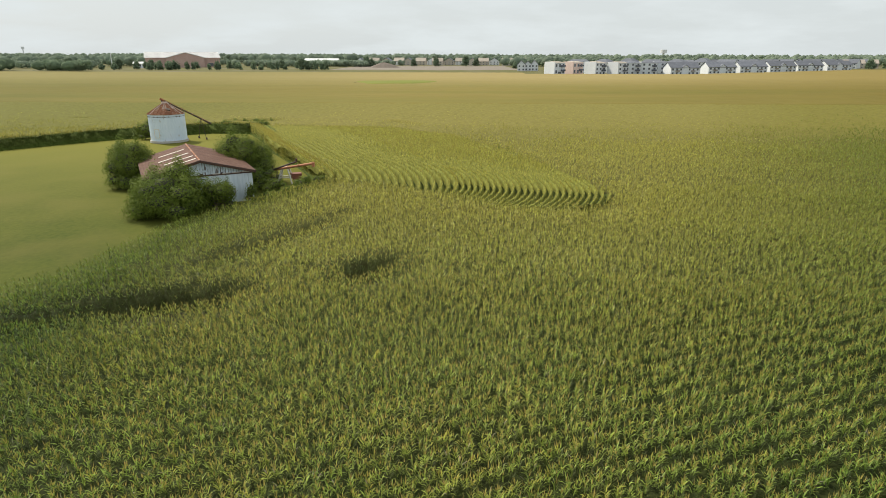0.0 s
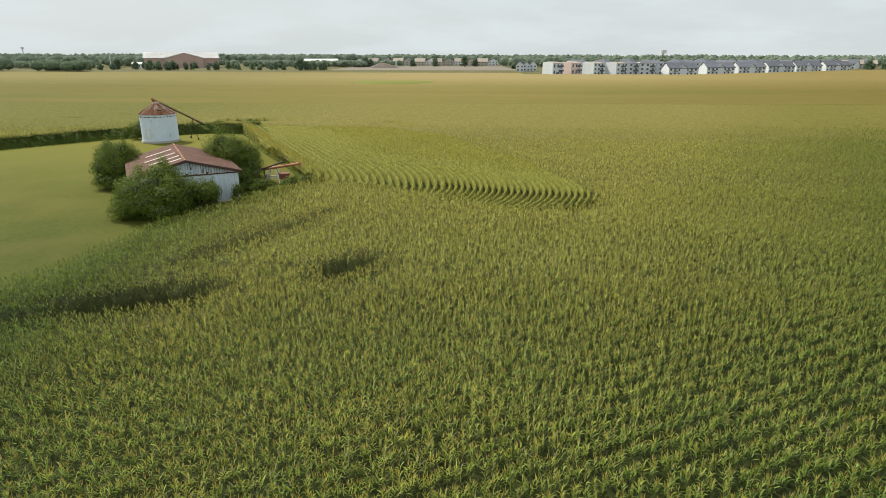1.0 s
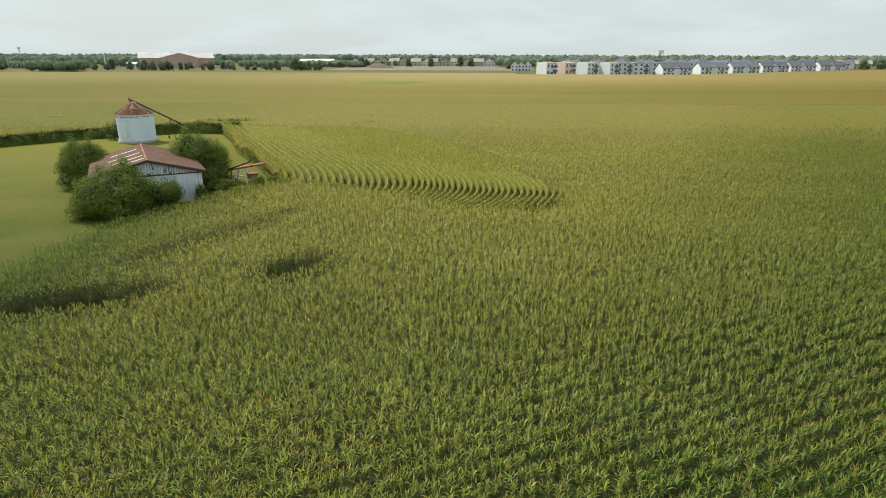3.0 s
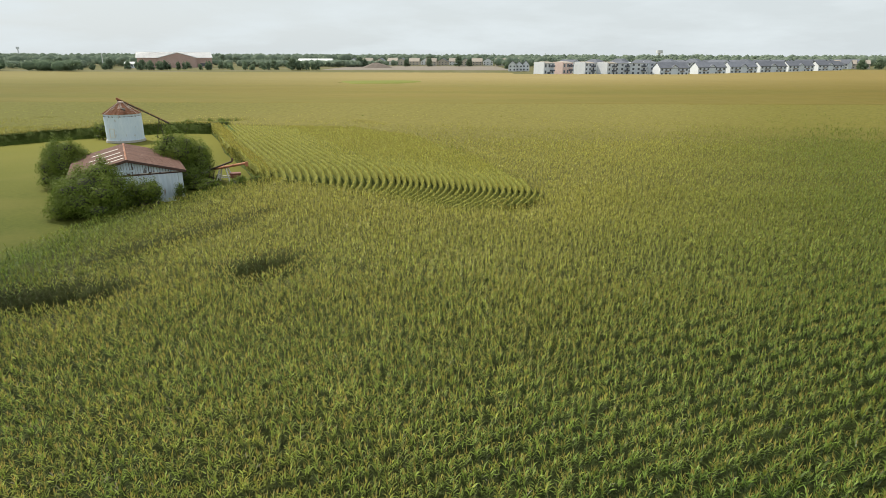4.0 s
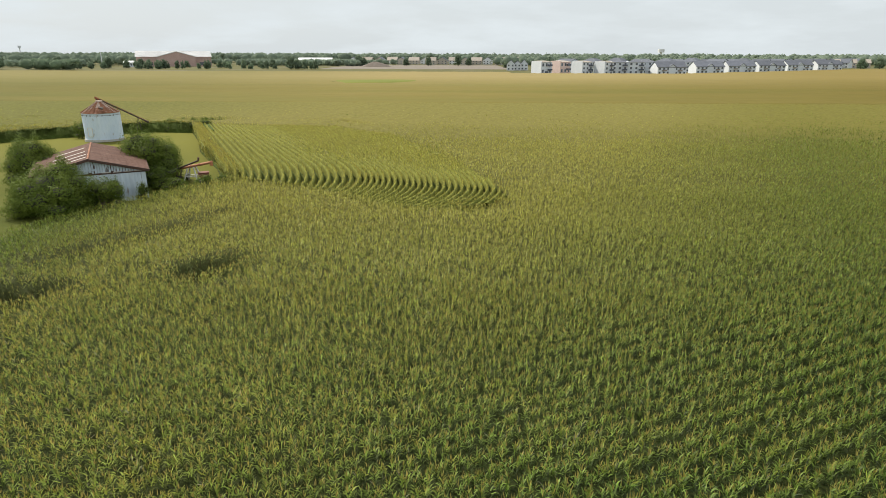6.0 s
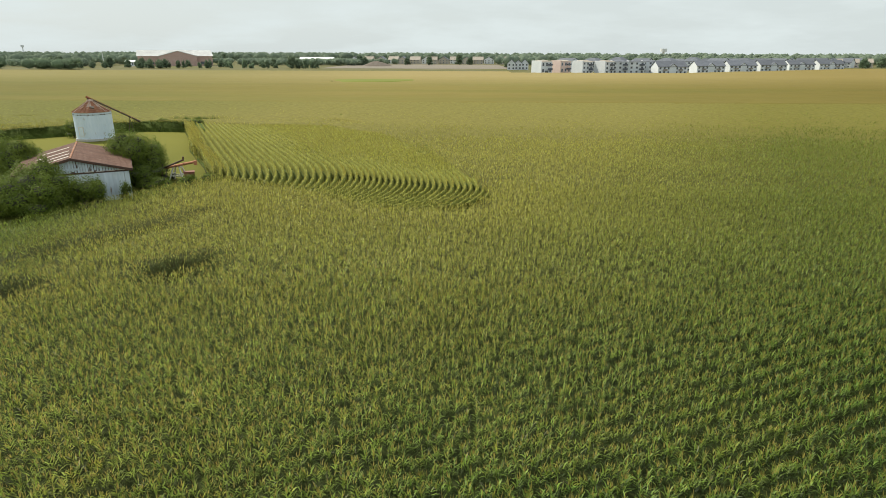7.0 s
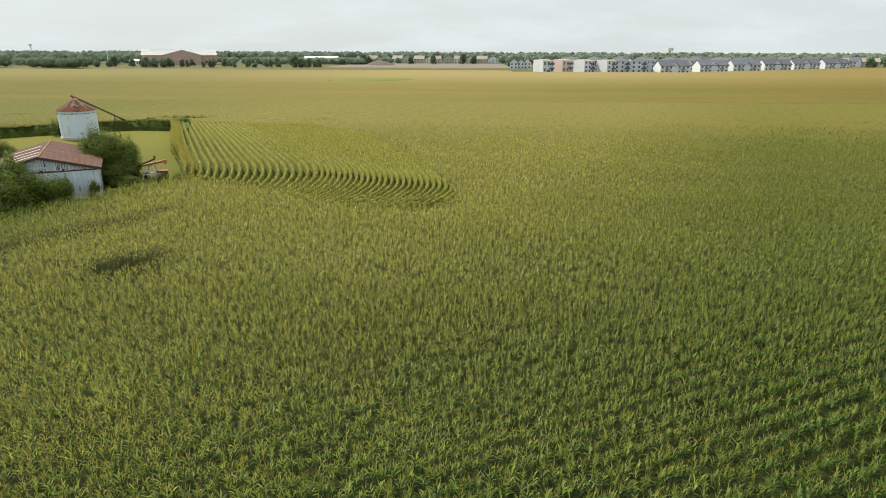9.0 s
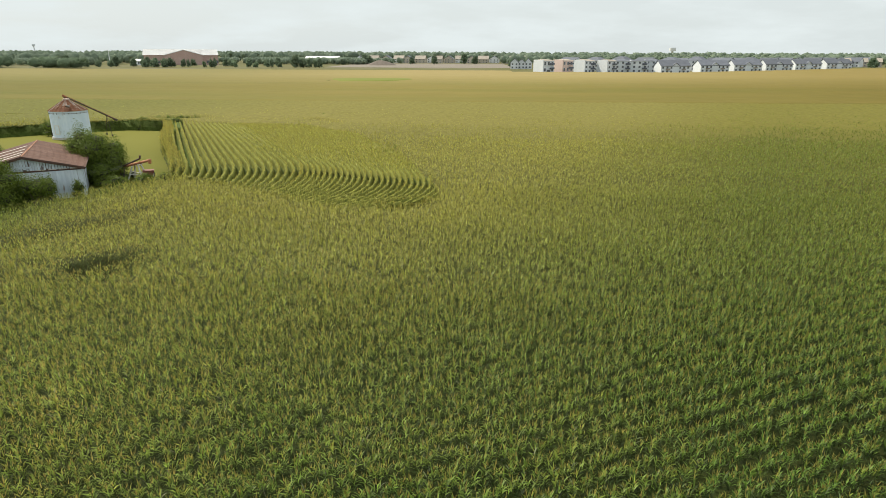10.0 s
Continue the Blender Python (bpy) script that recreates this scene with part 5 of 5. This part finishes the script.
make_house("long_shed", -181, 840, 0, 46, 20, 4.6, 7.4, M["siding"], M["white_roof"], "long white low shed among trees", 1, 8, category="shed")

# three-storey terraces under construction
T = "terraced houses at the field's edge"
for x, y, turn, w, d, wall, label, cols, storeys, garage in (
        (72, 416, 30, 9, 11, M["siding"], "white three-storey terrace with open garages", 3, 2, True), (87, 430, 30, 9, 11, M["pink_wrap"], "three-storey terrace in pink sheathing", 3, 2, False),
        (99.5, 417, 30, 9, 11, M["siding"], "white three-storey terrace with small windows", 3, 3, False), (113, 413, 30, 8, 10, M["siding"], "white three-storey terrace with balconies", 2, 3, False),
        (123, 424, -8, 10.5, 12, M["wrap"], "pale grey three-storey terrace with tall dark windows", 3, 3, False), (134.5, 425, -8, 10.5, 12, M["wrap"], "pale grey three-storey terrace with dark window bays", 3, 3, False),
        (147, 436, -14, 11, 12, M["wrap"], "grey three-storey terrace set back", 3, 3, False)):
    ob = make_house("terrace_house", x, y, turn, w, d, 8.0, 8.9, wall, M["tan_shingle"] if turn > 0 else M["shingle"], label, storeys, cols, group=T, flat=True, garage=garage)
    part("party_wall", box_bm(-w / 2 - 0.5, -w / 2 - 0.02, -0.6, d - 1, 0, 8.6), M["pink_wrap"] if wall == M["pink_wrap"] else M["siding"], ob, "pale end wall")
    for z in (2.8, 5.6):
        part("balcony", box_bm(w / 2 - 3.6, w / 2 - 0.4, -1.3, -0.13, z - 0.15, z + 0.9), M["shingle"] if cols > 2 else M["glass"], ob, "dark railed balcony") if storeys > 1 else None
for i, (x, y) in enumerate(((92, 470), (110, 466), (130, 470), (150, 476), (170, 480), (192, 486), (216, 496), (242, 508))):
    make_house("terrace_house", x, y, -44, 13, 13, 7.6, 9.6 + 0.5 * (i % 3), M["siding"] if i % 2 else M["wrap"], M["shingle"], "pale three-storey terrace further back", 3, 3, group=T, flat=bool(i % 3))

H = "white houses along the field"
for i, (x, y) in enumerate(((146, 430), (182, 456), (216, 481), (252, 508), (290, 537), (333, 568))):
    ob = make_house("row_house", x + 10.5, y - 12, 6, 20 + 0.6 * i, 12, 5.0, 8.4, M["siding"], M["shingle"], "long white two-storey house row with a slate roof", 2, 7, group=H)
    part("gable", prism_bm([(-2.4, 0.1), (2.4, 0.1), (2.4, 5.1), (0, 6.7), (-2.4, 5.1)], -0.35, 3.2), M["siding"], ob, "white gable over the middle of the eave")
    part("gable_roof", prism_bm([(-2.8, 4.85), (0, 6.72), (2.8, 4.85), (2.8, 5.05), (0, 6.92), (-2.8, 5.05)], -0.7, 3.4), M["shingle"], ob)
    for c in (-5.4, 5.4):
        part("balcony", box_bm(c - 1.3, c + 1.3, -1.2, -0.13, 2.5, 3.3), M["tan_shingle"], ob, "brown railed balcony")
for i in range(13):
    k = i / 12
    x, y = 185 + 240 * k, 505 + 150 * k
    make_house("house", x, y, -58 + (i * 37 % 20), 15, 10, 5.4, 9.2, M["siding"] if i % 3 else M["beige"], M["shingle"], "pale house with a grey roof further back", 2, 4, gable_front=i % 3 == 1, group=H)
for x, y, w, r in ((56.5, 512, 6.5, 8.3), (62.5, 516, 6, 7.8), (68.5, 520, 6, 8.4)):
    make_house("house", x, y, -6, w, 11, 5.2, r, M["siding"], M["shingle"], "narrow white house with a steep grey gable", 2, 2, gable_front=True, group=H)
F = "far houses behind the building site"
for i in range(16):
    x = -115 + 13.5 * i + (i * 29 % 7)
    make_house("house", x, 760 + (i * 53 % 40), (i * 31 % 30) - 15, 13, 10, 5.0, 8.8, M["beige"] if i % 3 else M["siding"], M["tan_shingle"] if i % 2 else M["shingle"], "far pale house with a gable roof", 2, 3, gable_front=i % 2 == 0, group=F)
for x, y in ((395, 640), (418, 650), (440, 662)):
    make_house("house", x, y, -20, 15, 12, 5.0, 8.6, M["beige"], M["tan_shingle"], "beige house beside garden trees", 2, 3, group=F)


def sheet(name, x0, x1, y0, y1, z, mat, label, category):
    bm = bmesh.new()
    bm.faces.new([bm.verts.new(p) for p in ((x0, y0, z), (x1, y0, z), (x1, y1, z), (x0, y1, z))])
    return tagged(part(name, bm, mat), label, category, kind="structure")


sheet("meadow", -1500, 1500, 376, 4400, 0.50, M["meadow"], "grass land beyond the corn", "meadow")
sheet("building_site", -110, 60, 545, 740, 0.56, M["earth"], "bare earth of a building site", "ground")
sheet("track", 44, 460, 392, 404, 0.56, M["earth"], "bare track between the corn and the houses", "track")


def make_mound():
    bm = bmesh.new()
    n, rows = 28, []
    for k in range(6):
        q = k / 5
        ring = []
        for i in range(n):
            a = 2 * math.pi * i / n
            w = 1 - q + 0.05 * math.sin(3 * a + k)
            ring.append(bm.verts.new((17 * w * math.cos(a), 9 * w * math.sin(a), 5.4 * (1 - (1 - q) ** 1.4) + 0.15 * math.sin(5 * a))))
        rows.append(ring)
    for a, b in zip(rows, rows[1:]):
        for i in range(n):
            bm.faces.new((a[i], a[(i + 1) % n], b[(i + 1) % n], b[i]))
    bm.faces.new(rows[-1])
    ob = part("soil_mound", bm, M["dark_earth"], smooth=True)
    ob.location = (-72, 640, 0.2)
    tagged(ob, "long heap of dark soil on the building site", "mound")


make_mound()
tower = empty("water_tower", pose(600, 1800, 0.4), "pale water tower on the skyline", "water tower")
part("tank", tube_bm((0, 0, 18), (0, 0, 27), 9, 9, 20), M["white_roof"], tower)
part("column", tube_bm((0, 0, 0), (0, 0, 18), 3, 3, 12), M["white_roof"], tower)


# ---- distant trees ----
def tree_kind(seed, w, h, trunk_h, n, leaf, label, lobes):
    return make_tree("tree", np.random.default_rng(seed), w, h, trunk_h, n, leaf, M["tree_leaf"], label, "tree", 0, 2000, lobes)


broad = [tree_kind(31 + i, w, h, 0.35, 1250, 0.44, "broad green tree at the far side of the corn", 9) for i, (w, h) in enumerate(((9, 9), (11, 11), (8, 10)))]
cone = [tree_kind(41 + i, w, h, 0.5, 600, 0.42, "narrow dark conifer at the far side of the corn", 7) for i, (w, h) in enumerate(((4.2, 7), (4.8, 8)))]
PLACES = [(-254, 528, 0, 1.0), (-246, 530, 0, 0.95), (-239, 528, 0, 1.0), (-262, 532, 1, 0.85), (-228, 526, 3, 1.0), (-225, 530, 4, 0.9), (-210, 528, 3, 0.9), (-203, 526, 4, 1.0),
          (-183, 528, 3, 0.9), (-171, 528, 4, 0.95), (-166, 530, 0, 0.6), (-130, 528, 1, 1.0), (-124, 530, 0, 1.0), (-118, 527, 4, 1.1), (-113, 529, 3, 1.2), (-109, 527, 4, 1.1),
          (-295, 540, 1, 0.9), (-282, 545, 2, 0.9), (-281, 560, 2, 0.8), (-240, 575, 2, 0.8), (-222, 580, 4, 1.0), (-205, 575, 2, 0.8), (-190, 585, 1, 0.7), (-176, 590, 2, 0.75),
          (-162, 585, 1, 0.8), (-150, 592, 2, 0.8), (-140, 588, 0, 0.9), (405, 610, 1, 1.0), (412, 616, 0, 1.0), (430, 620, 1, 1.1), (447, 630, 2, 1.2), (455, 628, 1, 1.1),
          (60, 600, 2, 0.8), (-20, 700, 1, 1.0), (-45, 705, 2, 1.0), (-98, 690, 1, 1.1), (-92, 694, 2, 1.1), (14, 720, 1, 1.2), (26, 724, 2, 1.1), (-258, 520, 0, 0.8), (-249, 521, 2, 0.75), (-241, 521, 0, 0.8), (-300, 522, 0, 0.7), (-291, 525, 0, 0.75), (-262, 575, 4, 1.0), (-252, 580, 3, 1.1),
          (-168, 540, 3, 0.8), (-160, 545, 0, 0.6), (-147, 538, 0, 0.55), (-196, 560, 0, 0.8), (-206, 565, 1, 0.7)]
for x, y, k, s in PLACES:
    copy_thing((broad + cone)[k], pose(x, y, 0.4, 0, 0, (x * 37) % 360) @ Matrix.Scale(s, 4))
for i, t in enumerate(broad + cone):
    t.matrix_world = pose((-330, -318, -306, -201, -152)[i], (500, 506, 512, 527, 531)[i], 0.4)


def make_woods(name, seed, boxes, n, leaf, mat, label):
    """Far woods as one mass of leaf clumps: x0, x1, y0, y1, height, crown count."""
    r = np.random.default_rng(seed)
    vs, fs, base = [], [], 0
    for x0, x1, y0, y1, h, count in boxes:
        for _ in range(count):
            x, y, hh = r.uniform(x0, x1), r.uniform(y0, y1), h * r.uniform(0.85, 1.05)
            w = hh * r.uniform(1.1, 1.8)
            lo = [(x, y, hh * 0.46, w * 0.42, w * 0.42, hh * 0.48)] + [(x + r.uniform(-0.35, 0.35) * w, y + r.uniform(-0.35, 0.35) * w, hh * r.uniform(0.4, 0.75), w * 0.25, w * 0.25, hh * 0.2) for _ in range(4)]
            leaves = foliage(r, n, lo, leaf)
            cv, cf = cores(lo[:2] if n > 40 else lo[:1], 0.8, 7, 4)
            vs += [leaves, cv]
            fs += [np.arange(len(leaves)).reshape(-1, 4) + base, cf + base + len(leaves)]
            base += len(leaves) + len(cv)
    v, f = np.concatenate(vs), np.concatenate(fs)
    v[:, 2] = np.maximum(v[:, 2], 0.1) + 0.3
    me = mesh_of(name, v, f.ravel(), np.full(len(f), 4), [mat])
    tagged(new(name, me), label, "woods", kind="stuff")


make_woods("field_copse", 51, [(-325, -290, 474, 492, 10, 16), (-370, -352, 470, 500, 11, 12)], 450, 0.5, M["tree_leaf"], "dense dark copse at the edge of the corn")
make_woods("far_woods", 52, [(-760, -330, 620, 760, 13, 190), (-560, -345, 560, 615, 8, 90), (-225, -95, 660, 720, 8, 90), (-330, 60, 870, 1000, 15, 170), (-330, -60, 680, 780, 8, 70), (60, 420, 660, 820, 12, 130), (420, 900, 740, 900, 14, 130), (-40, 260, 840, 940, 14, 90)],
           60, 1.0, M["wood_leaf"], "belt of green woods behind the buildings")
make_woods("skyline_woods", 53, [(-1900, 1900, 1300, 1700, 17, 650), (-1300, 1400, 1000, 1250, 15, 450)], 16, 1.8, M["wood_leaf"], "green woods on the skyline, paled by haze in their colour")


# ---- a green hollow in the far corn ----
def make_hollow():
    bm = bmesh.new()
    n = 48
    rings = []
    for k, z in ((1.0, -0.5), (0.93, -0.05), (0.75, 0.06)):
        rings.append([bm.verts.new((k * (17 + 3.0 * math.sin(3 * a)) * math.cos(a), k * (18 + 5.0 * math.sin(2 * a + 1)) * math.sin(a), z)) for a in (2 * math.pi * i / n for i in range(n))])
    for low, high in zip(rings, rings[1:]):
        for i in range(n):
            bm.faces.new((low[i], low[(i + 1) % n], high[(i + 1) % n], high[i]))
    bm.faces.new(rings[-1])
    ob = part("grass_hollow", bm, M["hollow"], smooth=True)
    ob.location = (-24, 264, 2.45)
    tagged(ob, "lighter green grassy patch in the far corn", "grass", kind="structure")


make_hollow()

# the plan is drawn in plan units; here it takes its true size
for ob in list(scene.objects):
    if ob.parent is None and ob.type in {'MESH', 'EMPTY'}:
        ob.matrix_basis = Matrix.Scale(PLAN, 4) @ ob.matrix_basis
